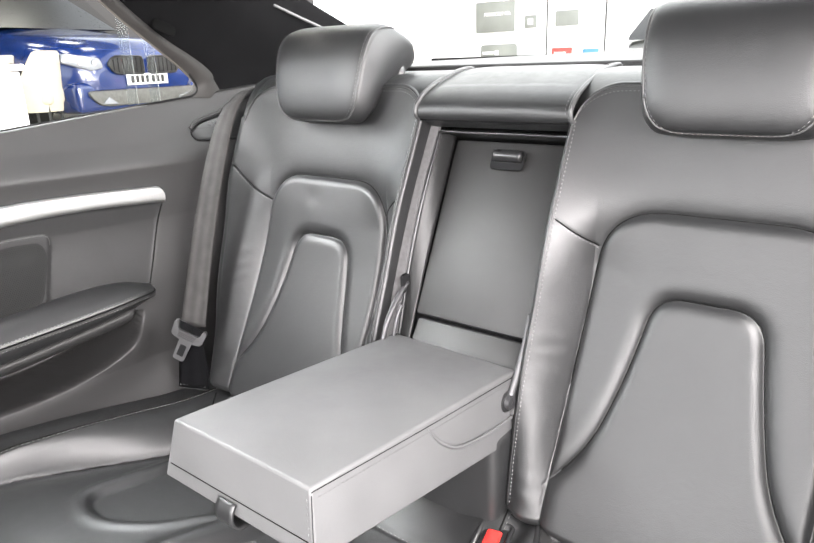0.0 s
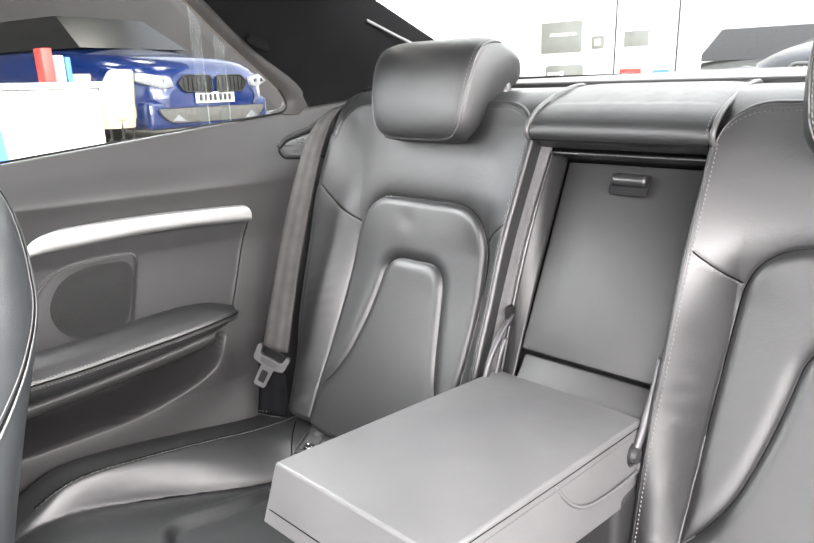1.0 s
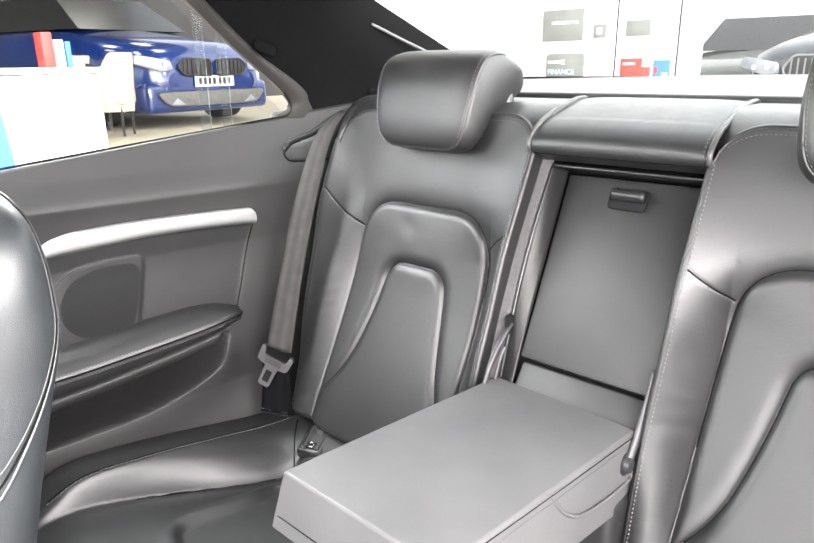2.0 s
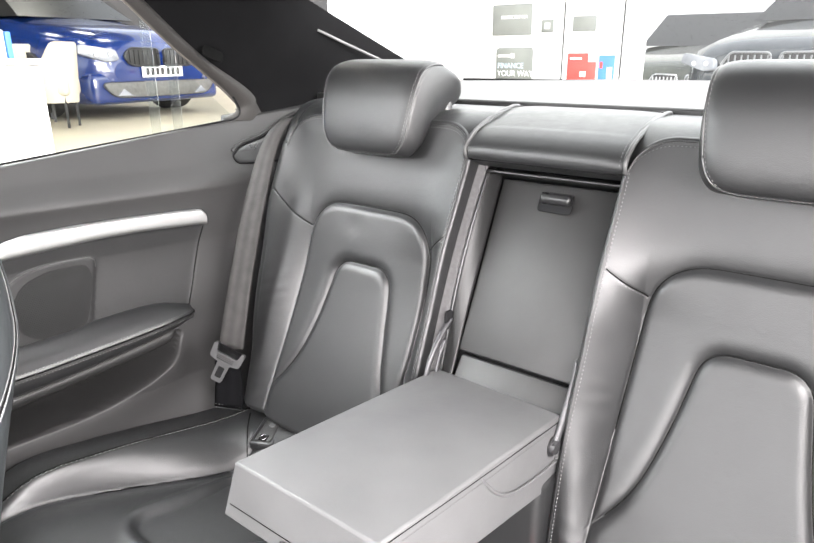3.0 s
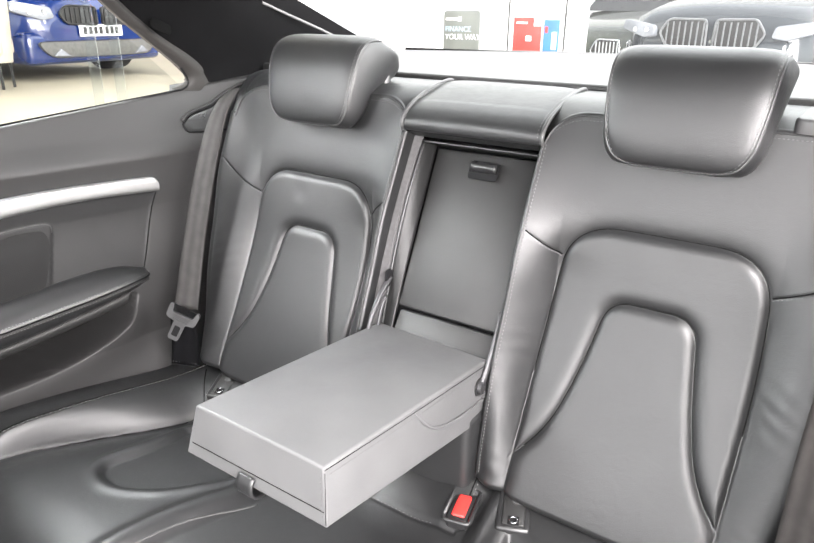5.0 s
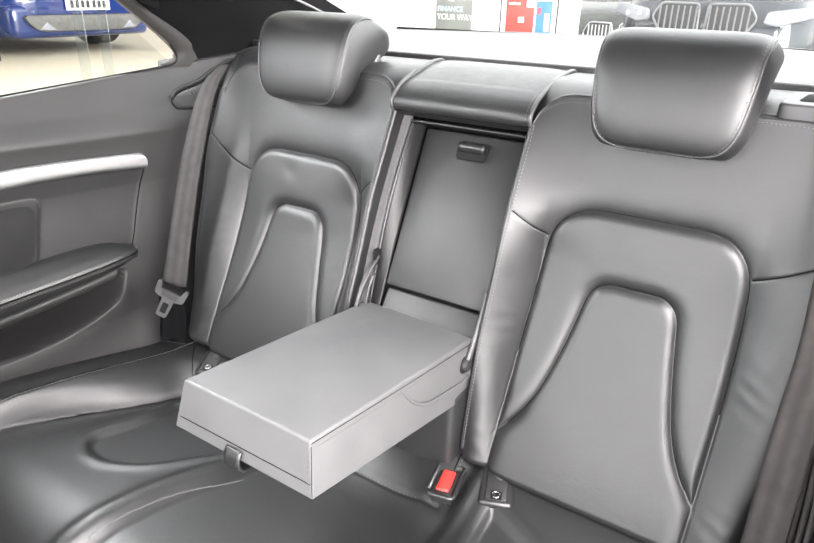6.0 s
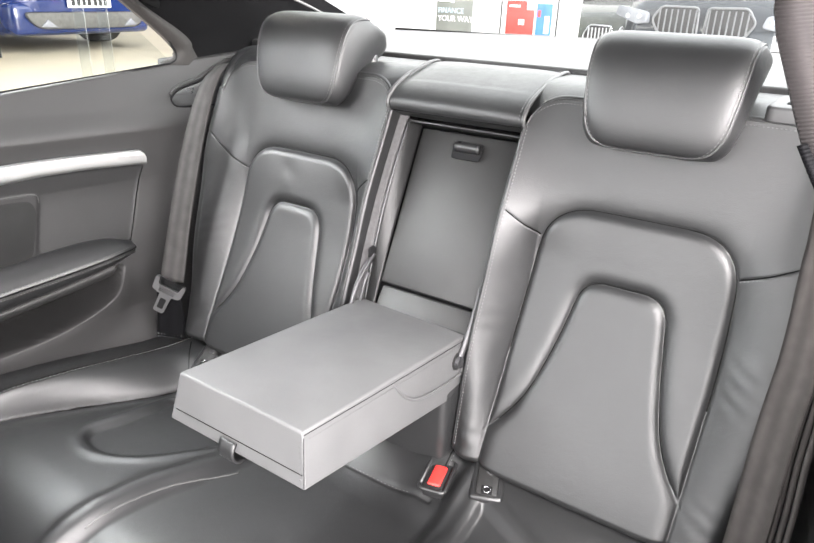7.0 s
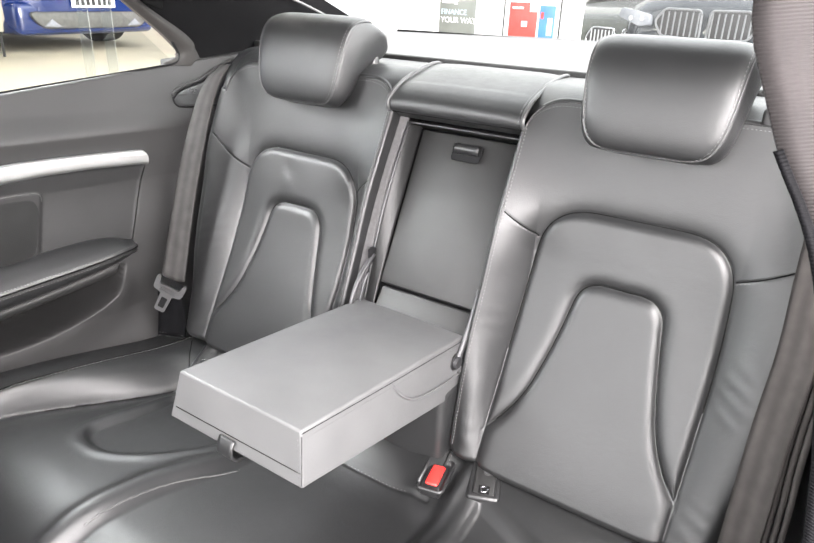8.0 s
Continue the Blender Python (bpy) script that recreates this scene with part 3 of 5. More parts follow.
# latch: a cup with a rounded pull bar
cup = round_poly([(-0.016, 0.206), (0.038, 0.206), (0.038, 0.233), (-0.016, 0.233)], 0.006, 5)
cup_o = Vector(on_hatch(0, 0, 0.0025)) - hatch.location
part("latch", prism_bm([(a, b) for a, b in cup], cup_o, (1, 0, 0), (0, SLOPE, 1), 0.0015, 0.0008), MATT_BLACK, hatch, "black latch cup")
tube("latch_grip", [cup_o + Vector((x, SLOPE * 0.2235 - 0.0045, 0.2235 + 0.002)) for x in np.linspace(-0.010, 0.035, 12)], 0.0082, GLOSS_TRIM, hatch, "rounded plastic pull", 16)

lip = thing("centre_shelf_pad", "black leather padded shelf with piped seams over the hatch", "seat pad", (0, 0.15, 0.26))


def pad_profile():
    """From under the lip, round its nose, and back over the top."""
    line = smooth_line([(0.150, 0.266), (0.114, 0.264), (0.106, 0.267), (0.093, 0.2745), (0.083, 0.2775), (0.0765, 0.282), (0.0750, 0.291), (0.082, 0.302), (0.105, 0.318), (0.160, 0.336), (0.205, 0.345), (0.236, 0.346), (0.240, 0.335), (0.240, 0.30)], 0.004, 3)
    return line


prof = pad_profile()
xs = np.linspace(-0.1225, 0.1225, 60)
pad = np.zeros((len(prof), len(xs), 3))
bulge = 0.0035 * (1 - (np.abs(xs) / 0.1225) ** 6)
for i, (py, pz) in enumerate(prof):
    pad[i, :, 0] = xs
    pad[i, :, 1] = py - 0.15 - (bulge * 0.7 if py < 0.12 else 0)
    pad[i, :, 2] = pz - 0.26 + (bulge if pz > 0.29 else 0)
grid_mesh("cushion", pad, LEATHER, lip, flip=True)
for sx in (-1, 1):
    seam = [(sx * 0.1235, py - 0.15 - 0.001, pz - 0.26 + 0.002) for py, pz in prof if pz > 0.272 and py < 0.236]
    tube("piping", seam, 0.0034, PIPING, lip, "leather piping", 8)
    stitches("stitching", [(x - sx * 0.007, y - 0.0005, z + 0.0022) for x, y, z in seam], lip)
tube("seam", [(x, 0.0805 - 0.15, 0.2785 - 0.26) for x in np.linspace(-0.118, 0.118, 30)], 0.0015, SEAM, lip, sides=6)

armrest = thing("folding_armrest", "grey leather folding armrest lowered between the rear seats", "armrest", (0, -0.2, -0.1))


def arm_corners():
    return [(-0.117, -0.405, -0.064), (0.117, -0.405, -0.064), (0.119, -0.02, -0.124), (-0.119, -0.02, -0.124),
            (-0.105, -0.392, 0.003), (0.105, -0.392, 0.003), (0.112, -0.035, -0.024), (-0.104, -0.015, -0.030)]


def armrest_body():
    bm = hull_bm([Vector(c) - armrest.location for c in arm_corners()], 0.0)
    bmesh.ops.subdivide_edges(bm, edges=bm.edges[:], cuts=7, use_grid_fill=True)
    ob = part("cushion", bm, LEATHER_SOFT, armrest)
    me = ob.data
    for v in me.vertices:
        w = v.co + armrest.location
        k = max(0, 1 - (w.x / 0.108) ** 2) * max(0, 1 - ((w.y + 0.21) / 0.19) ** 2)
        if w.z > -0.045:
            v.co.z += 0.006 * k
        elif w.z < -0.06:
            v.co.z -= 0.002 * k
    mod = ob.modifiers.new("bevel", "BEVEL")
    mod.width, mod.segments, mod.limit_method, mod.angle_limit = 0.003, 3, "ANGLE", radians(35)
    return ob


armrest_body()


def al(x, y, z):
    return Vector((x, y, z)) - armrest.location


tube("seam", smooth_line([al(0.1065, -0.3925, 0.000), al(0.109, -0.217, -0.0175), al(0.1135, -0.045, -0.030)], 0.005, 2), 0.0005, SEAM, armrest, sides=6)
tube("seam", smooth_line([al(0.108, -0.394, -0.002), al(0.1165, -0.405, -0.060)], 0.004, 1), 0.0005, SEAM, armrest, sides=6)
stitches("stitching", [al(0.103, -0.3955, -0.006), al(0.112, -0.4055, -0.055)], armrest, mat=PIPING)
stitches("stitching", [al(0.1095, -0.387, -0.006), al(0.1115, -0.217, -0.0225), al(0.1145, -0.05, -0.035)], armrest, r=0.0005, mat=PIPING)
tube("seam", [al(x, -0.4024, -0.046) for x in np.linspace(-0.106, 0.112, 30)], 0.0005, SEAM, armrest, sides=6)
tube("pull_pocket_lip", smooth_line([al(0.1075, -0.222, -0.019), al(0.1135, -0.205, -0.045), al(0.1165, -0.175, -0.066), al(0.1185, -0.13, -0.074), al(0.1185, -0.085, -0.080), al(0.1175, -0.035, -0.083)], 0.004, 3), 0.0022, LEATHER_SOFT, armrest, "leather pull pocket edge", 8)
# pull loop under the front edge
loop = smooth_line([(0, -0.4035, -0.050), (0, -0.4085, -0.056), (0, -0.410, -0.068), (0, -0.404, -0.077), (0, -0.392, -0.078)], 0.003, 2)
ribbon = np.stack([np.stack([np.full(len(loop), -0.018 + dx) - armrest.location.x, loop[:, 1] - armrest.location.y, loop[:, 2] - armrest.location.z], -1) for dx in np.linspace(0, 0.026, 6)], 1)
strap = grid_mesh("pull_strap", ribbon, LEATHER, armrest, "leather pull strap")
strap.modifiers.new("thick", "SOLIDIFY").thickness = 0.003

# steel hinge links on both sides of the armrest
link = thing("armrest_hinge", "dark steel hinge link with pivot bolt beside the armrest", "hinge", (0.1175, -0.05, -0.06), "armrest hinges")
tube("link_bar", smooth_line([(0, -0.012, 0.002), (0, 0.022, 0.05), (0, 0.045, 0.105)], 0.006, 2), 0.0052, DARK_STEEL, link, sides=10, flat=0.55)
bm = bmesh.new()
bmesh.ops.create_cone(bm, cap_ends=True, segments=24, radius1=0.0105, radius2=0.009, depth=0.008, matrix=pose(0.0, -0.010, 0.002, 0, 90, 0))
part("pivot_bolt", bm, DARK_STEEL, link)
bm = bmesh.new()
bmesh.ops.create_cone(bm, cap_ends=True, segments=24, radius1=0.014, radius2=0.014, depth=0.005, matrix=pose(-0.004, -0.010, 0.002, 0, 90, 0))
part("washer", bm, GLOSS_TRIM, link)
link2 = thing("armrest_hinge", "dark steel armrest hinge link in a dark slot, beside the armrest", "hinge", (-0.112, -0.03, -0.05), "armrest hinges")
tube("link_bar", smooth_line([(0.012, 0.042, 0.095), (0.012, 0.0385, 0.092), (0.012, 0.0255, 0.083), (0.012, 0.0035, 0.063), (0.012, -0.0105, 0.044), (0.012, -0.0215, 0.018), (0.012, -0.028, -0.005)], 0.004, 3), 0.0042, DARK_STEEL, link2, sides=12, flat=0.7)
tube("link_bar", smooth_line([(0.014, 0.025, 0.066), (0.014, 0.014, 0.051), (0.014, 0.006, 0.029), (0.014, 0.000, 0.010), (0.014, -0.004, -0.005)], 0.004, 2), 0.0030, DARK_STEEL, link2, sides=12, flat=0.7)
part("slot", box_bm(0.007, 0.0135, 0.030, 0.056, 0.078, 0.108, 0.004), MATT_BLACK, link2, "dark slot behind the link")

# padded block behind the armrest, above the cushion
block = thing("lower_backrest_pad", "black leather block under the folded armrest between the seats", "seat pad", (0, -0.04, -0.30))
part("cushion", box_bm(-0.121, 0.121, -0.058, 0.05, 0.0, 0.205, 0.014, 4), LEATHER, block)

# ---- car: seat cushion ----
bench = thing("rear_seat_cushion", "black leather rear seat cushion with moulded pads and stitched seams", "seat cushion", (0, -0.3, -0.36))
gx, gy = np.linspace(-0.64, 0.64, 600), np.linspace(-0.66, -0.02, 260)
GX, GY = np.meshgrid(gx, gy)
AX = np.abs(GX)
crest = 0.525 + 0.11 * np.clip(-0.08 - GY, -0.05, 1)
crest_z = soft_interp(-GY, (0.02, 0.07, 0.12, 0.20, 0.30, 0.38, 0.42, 0.46, 0.50), (-0.230, -0.231, -0.230, -0.218, -0.203, -0.195, -0.191, -0.198, -0.220))
lowx = soft_interp(-GY, (0.02, 0.158, 0.215, 0.290, 0.365, 0.434, 0.6), (0.424, 0.436, 0.461, 0.508, 0.540, 0.556, 0.568))
gap = crest - lowx
lowx = crest - 0.5 * (gap + np.sqrt(gap ** 2 + 0.020 ** 2))
foot_z = soft_interp(-GY, (0.02, 0.16, 0.22, 0.30, 0.36, 0.43, 0.52), (-0.277, -0.273, -0.269, -0.263, -0.252, -0.234, -0.222))
GZ = soft_interp(-GY, (0.02, 0.08, 0.17, 0.30, 0.46, 0.66), (-0.205, -0.216, -0.252, -0.236, -0.216, -0.20))
GZ = GZ + (foot_z - GZ) * np.exp(-((AX - lowx) / 0.055) ** 2) * sstep(-0.10, -0.18, GY)
kb = np.clip((AX - lowx) / (crest - lowx), 0, 1)
GZ = GZ + (crest_z - GZ) * (kb + 0.15 * np.sin(np.pi * kb)) - 0.005 * np.exp(-((AX - lowx) / 0.006) ** 2)
GZ = GZ - 0.25 * np.clip(AX - crest, 0, 1) ** 1.3
PAD_L = round_poly([(0.205, -0.12), (0.405, -0.20), (0.392, -0.245), (0.392, -0.30), (0.405, -0.385), (0.335, -0.402), (0.27, -0.36), (0.205, -0.255)], [0.01, 0.03, 0.05, 0.08, 0.035, 0.05, 0.06, 0.03], 8)
dp = signed(PAD_L, AX, GY)
GZ = GZ - 0.009 * sstep(0.003, -0.010, dp) + 0.003 * np.exp(-((dp - 0.010) / 0.010) ** 2)
MIDDLE = round_poly([(-0.16, -0.02), (0.16, -0.02), (0.165, -0.28), (0.195, -0.40), (0.21, -0.70), (-0.21, -0.70), (-0.195, -0.40), (-0.165, -0.28)], 0.03, 6)
dm = signed(MIDDLE, GX, GY)
GZ = GZ - 0.016 * sstep(0.012, -0.016, dm) + 0.006 * np.exp(-((dm - 0.022) / 0.014) ** 2) * sstep(-0.2, -0.35, GY)
cross = np.abs(GY + 0.152) + np.where(np.abs(GX) < 0.135, 0, 1)
GZ = GZ - 0.003 * np.exp(-(cross / 0.004) ** 2) + 0.012 * sstep(-0.156, -0.10, GY) * sstep(0.16, 0.12, AX)
front = np.clip((-0.455 - GY) / 0.17, 0, 1)
GZ = GZ - 0.17 * (1 - np.sqrt(1 - (front * 0.995) ** 2))
well = np.exp(-(((AX - 0.132) / 0.026) ** 2 + ((GY + 0.121) / 0.040) ** 2) ** 2)
GZ = GZ + 0.014 * np.exp(-(((AX - 0.132) / 0.050) ** 2 + ((GY + 0.118) / 0.062) ** 2) ** 1.4) - 0.007 * well
top = np.stack([GX, GY + 0.3, GZ + 0.36], -1)
skirt = top[:1].copy()
skirt[..., 2] = -0.1
grid_mesh("cushion", np.concatenate([skirt, top]), LEATHER, bench)


def bench_z(x, y):
    return float(GZ[int(np.argmin(np.abs(gy - y))), int(np.argmin(np.abs(gx - x)))])


for sx in (-1, 1):
    crest_line = [(sx * (0.525 + 0.11 * max(-0.08 - y, -0.05)), y) for y in np.linspace(-0.49, -0.05, 60)]
    stitches("stitching", [(x, y + 0.3, bench_z(x, y) + 0.3618) for x, y in crest_line], bench, 0.0045, 0.003, 0.0008)
    tube("seam", [(x + sx * 0.004, y + 0.3, bench_z(x + sx * 0.004, y) + 0.3605) for x, y in crest_line], 0.0018, SEAM, bench, sides=6)
    cross_line = [(sx * x, y) for x, y in smooth_line([(0.398, -0.175), (0.43, -0.145), (0.462, -0.117), (0.508, -0.073)], 0.006, 2)]
    tube("seam", [(x, y + 0.3, bench_z(x, y) + 0.360) for x, y in cross_line], 0.0013, SEAM, bench, sides=6)
    edge_line = [(sx * x, y) for x, y in smooth_line([(0.147, -0.274), (0.173, -0.334), (0.189, -0.378), (0.197, -0.421), (0.200, -0.50)], 0.006, 2)]
    tube("seam", [(x, y + 0.3, bench_z(x, y) + 0.3598) for x, y in edge_line], 0.0016, PIPING, bench, sides=6)
    foot_line = [(sx * float(lowx[i, 0]), float(gy[i])) for i in range(0, len(gy), 4) if -0.375 < gy[i] < -0.17]
    tube("seam", [(x, y + 0.3, bench_z(x, y) + 0.3608) for x, y in foot_line], 0.0012, SEAM, bench, sides=6)
pull_line = smooth_line([(0.124, -0.062), (0.126, -0.080), (0.129, -0.100)], 0.004, 2)
tube("seam", [(x, y + 0.3, bench_z(x, y) + 0.3603) for x, y in pull_line], 0.0012, SEAM, bench, sides=6)
stitches("stitching", [(x + 0.005, y + 0.3, bench_z(x + 0.005, y) + 0.3610) for x, y in pull_line], bench, 0.004, 0.003, 0.0008)
stitches("stitching", [(x, -0.152 + 0.3, bench_z(x, -0.152) + 0.3615) for x in np.linspace(-0.128, 0.098, 80)], bench, 0.004, 0.003, 0.0007)

buckle = thing("seat_belt_buckle", "red push-button belt buckle sunk in the seat cushion", "belt buckle", (0.129, -0.122, bench_z(0.129, -0.122)))
turn = pose(0, 0, 0, 5, 0, 13) @ Matrix.Scale(0.82, 4)
bm = box_bm(-0.0205, 0.0205, -0.037, 0.037, -0.012, 0.012, 0.006, 3)
bm.transform(turn)
part("housing", bm, GLOSS_TRIM, buckle)
rim = round_poly([(-0.0245, -0.041), (0.0245, -0.041), (0.0245, 0.041), (-0.0245, 0.041)], 0.009, 6)
tube("surround", [turn @ Vector((a, b, 0.012)) for a, b in np.concatenate([rim, rim[:1]])], 0.0034, LEATHER, buckle, "leather edge round the buckle", 10)
bm = box_bm(-0.0125, 0.0125, -0.028, 0.024, 0.008, 0.0160, 0.004, 3)
bm.transform(turn)
part("button", bm, RED, buckle, "red button")
bm = box_bm(-0.011, 0.011, 0.0285, 0.033, 0.006, 0.0112, 0.001, 2)
bm.transform(turn)
part("tongue_slot", bm, MATT_BLACK, buckle, "dark slot")

iso = thing("child_seat_anchor", "grey plastic child seat anchor cover with a steel ring", "anchor cover", (0.199, -0.091, -0.228), "child seat anchors")
tilt = pose(0, 0, 0, 14, 0, 22) @ Matrix.Scale(0.85, 4)


def iso_part(name, bm, mat, label=""):
    bm.transform(tilt)
    return part(name, bm, mat, iso, label)


iso_part("cover", box_bm(-0.030, 0.030, -0.042, 0.040, -0.010, 0.014, 0.007, 3), GLOSS_TRIM)
iso_part("plate", box_bm(-0.019, 0.019, -0.034, 0.034, 0.0135, 0.0165, 0.003, 2), HARD_TRIM, "darker grained plate")
bm = bmesh.new()
bmesh.ops.create_cone(bm, cap_ends=True, segments=24, radius1=0.0075, radius2=0.0070, depth=0.0016, matrix=Matrix.Translation((0.003, 0.014, 0.0172)))
iso_part("symbol", bm, TONGUE, "round moulded symbol")
iso_part("opening", box_bm(-0.010, 0.010, -0.033, -0.016, 0.0155, 0.0172, 0.001, 1), MATT_BLACK, "dark opening")
ring_line = [(0.0065 * math.cos(a), -0.0245 + 0.006 * math.sin(a), 0.0175) for a in np.linspace(0, 2 * math.pi, 24)]
tube("ring", [tilt @ Vector(p) for p in ring_line], 0.0016, STEEL, iso, "steel ring", 8)
copy_thing(iso, pose(-0.425, -0.094, -0.234))
for wx in (0.268, -0.367):
    lobe = thing("cushion_tab", "black leather fold of the cushion beside the anchor cover", "seat pad", (wx, -0.10, -0.244))
    bm = box_bm(-0.018, 0.018, -0.045, 0.045, -0.012, 0.020, 0.012, 4)
    bm.transform(pose(0, 0, -0.008, 12, 0, 12))
    part("fold", bm, LEATHER, lobe)

# ---- car: side walls ----
Y_LO, Y_HI = -0.95, 0.30


def wall_x(y):
    """Inner face of the side trim, as a distance from the middle of the car."""
    d = -0.03 - y
    return 0.605 + 0.085 * (d + np.sqrt(d ** 2 + 0.03 ** 2)) - 0.025 * sstep(-0.03, 0.25, y)


def sill_z(y):
    return 0.3035 + 0.110 * y


INSERT = round_poly([(-0.060, 0.128), (-0.112, -0.030), (-0.16, -0.03), (-0.40, -0.05), (-1.2, -0.10), (-1.2, 0.10), (-0.42, 0.128), (-0.25, 0.136)], [0.012, 0.01, 0.02, 0.1, 0.01, 0.01, 0.1, 0.1], 6)
POCKET = round_poly([(-0.130, -0.064), (-0.148, -0.106), (-0.188, -0.134), (-0.240, -0.153), (-0.290, -0.163), (-0.345, -0.169), (-0.46, -0.174), (-1.0, -0.19), (-1.0, -0.15), (-0.454, -0.116), (-0.341, -0.101), (-0.213, -0.083)],
                    [0.012, 0.03, 0.04, 0.04, 0.04, 0.04, 0.1, 0.02, 0.02, 0.1, 0.1, 0.1], 6)
SPEAKER = round_poly([(-0.285, -0.03), (-0.252, 0.104), (-0.315, 0.106), (-0.372, 0.098), (-0.412, 0.06), (-0.43, -0.03)], [0.005, 0.018, 0.05, 0.04, 0.03, 0.005], 8)


def recess(y, z):
    """The face falls back under the shoulder line and comes forward again above the arm ledge."""
    return (0.11 * np.clip(0.197 - z, 0, 0.097) - 0.01067 * sstep(0.10, -0.02, z)) * sstep(0.06, -0.02, y)


def side_offset(y, z):
    """How far the trim stands inward of its plain face."""
    o = np.zeros_like(y)
    zs = sill_z(y)
    o -= 0.42 * np.clip(z - 0.195, 0, 1) * sstep(0.17, 0.24, z) * sstep(0.30, 0.05, y)
    o += 0.0015 * np.exp(-((z - 0.197) / 0.014) ** 2) * sstep(0.1, -0.05, y)
    o -= recess(y, z)
    di = signed(INSERT, y, z)
    o -= 0.0018 * sstep(0.0015, -0.003, di)
    dsp = signed(SPEAKER, y, z)
    o += 0.0028 * sstep(0.0012, -0.0022, dsp)
    dpk = signed(POCKET, y, z)
    flare = np.exp(-(np.clip(dpk, 0, 1) / 0.05) ** 2) * sstep(-0.06, -0.13, z) * sstep(-0.10, -0.16, y)
    o += 0.020 * flare + 0.26 * np.clip(-0.16 - z, 0, 0.12)
    o -= 0.13 * sstep(0.003, -0.006, dpk)
    o -= 0.10 * np.clip(-0.24 - z, 0, 1)
    return o


def side_wall(side, y_lo):
    wall = tagged(new("wall_left" if side < 0 else "wall_right"), "dark soft-touch side trim of the car with arm ledge and map pocket", "side trim", kind="structure")
    ys, ss = np.linspace(y_lo, Y_HI, int((Y_HI - y_lo) / 0.004)), np.linspace(0, 1, 360)
    YY, SS = np.meshgrid(ys, ss)
    ZZ = -0.54 + SS * (sill_z(YY) + 0.54)
    XX = wall_x(YY) - side_offset(YY, ZZ)
    pts = np.stack([side * XX, YY, ZZ], -1)
    ledge = np.zeros((1, len(ys), 3))
    ledge[..., 0] = side * (0.014 + 0.06 * sstep(0.03, 0.08, ys))
    rim = np.concatenate([pts, pts[-1:] + np.array([side * 0.004, 0, 0.003]), pts[-1:] + ledge + np.array([0, 0, 0.002]), pts[-1:] + ledge + np.array([side * 0.006, 0, -0.03])])
    panel = grid_mesh("trim_panel", rim, SOFT_TRIM, wall, flip=side < 0)
    if side < 0:
        # the padded insert between the bright strip and the arm ledge is leather
        panel.data.materials.append(INSERT_LEATHER)
        mids = np.array([p.center for p in panel.data.polygons])
        inner = signed(INSERT, mids[:, 1], mids[:, 2]) < 0.0005
        panel.data.polygons.foreach_set("material_index", inner.astype(np.int32))
    return wall


wall_l = side_wall(-1, Y_LO)
side_wall(1, -0.46)


def on_left(y, z, out=0.0):
    yy, zz = np.array([float(y)]), np.array([float(z)])
    return np.array([-(float((wall_x(yy) - side_offset(yy, zz))[0]) - out), y, z])


tube("panel_gap", [on_left(-0.0605 - 0.052 * k, 0.126 - 0.156 * k, 0.0004) for k in np.linspace(0, 1, 40)], 0.0012, SEAM, wall_l, sides=6)
# aluminium trim strip, tapered and curved down at its front end
strip_ys = np.concatenate([np.linspace(-0.420, -0.10, 70), np.linspace(-0.098, -0.0595, 30)])
strip_up = soft_interp(strip_ys, (-0.424, -0.409, -0.393, -0.363, -0.288, -0.206, -0.115, -0.05), (0.118, 0.141, 0.153, 0.161, 0.165, 0.165, 0.162, 0.1585), 0.008)
strip_lo = soft_interp(strip_ys, (-0.424, -0.404, -0.331, -0.251, -0.165, -0.05), (0.121, 0.1245, 0.129, 0.134, 0.1345, 0.1285), 0.02)
strip_up = strip_up - 0.013 * (1 - np.sqrt(np.clip(1 - np.clip((strip_ys + 0.0725) / 0.0132, 0, 1) ** 2, 0, 1)))
strip_up = np.maximum(strip_up, strip_lo + 0.0005)
cols = []
for k in np.linspace(0, 1, 14):
    bow = 0.008 * math.sqrt(max(0, 1 - (2 * k - 1) ** 4)) + 0.003
    zz = strip_up * (1 - k) + strip_lo * k
    cols.append(np.stack([-(0.600 - 0.17 * strip_ys - bow + recess(strip_ys, zz)), strip_ys, zz], -1))
grid_mesh("trim_strip", np.array(cols), ALU, wall_l, "satin aluminium trim strip")

tube("speaker_rim", [on_left(a, b, 0.0005) for a, b in SPEAKER[8:]], 0.0009, PIPING, wall_l, sides=6)
# loudspeaker grille
bm = prism_bm([(a, b) for a, b in round_poly([(-0.290, -0.012), (-0.264, 0.070), (-0.270, 0.094), (-0.325, 0.096), (-0.372, 0.080), (-0.395, 0.040), (-0.390, 0.006), (-0.362, -0.018)], 0.02, 6)],
              on_left(0, 0.05) * np.array([0, 0, 0]) + np.array([-0.5971, 0, 0]), (-0.17 * -1, 1, 0), (0, 0, 1), 0.0012, 0.0006)
for v in bm.verts:
    v.co.x -= float(recess(np.float64(v.co.y), np.float64(v.co.z)))
part("speaker_grille", bm, GRILLE, wall_l, "fine dark speaker mesh")
holes_v, holes_f = [], []
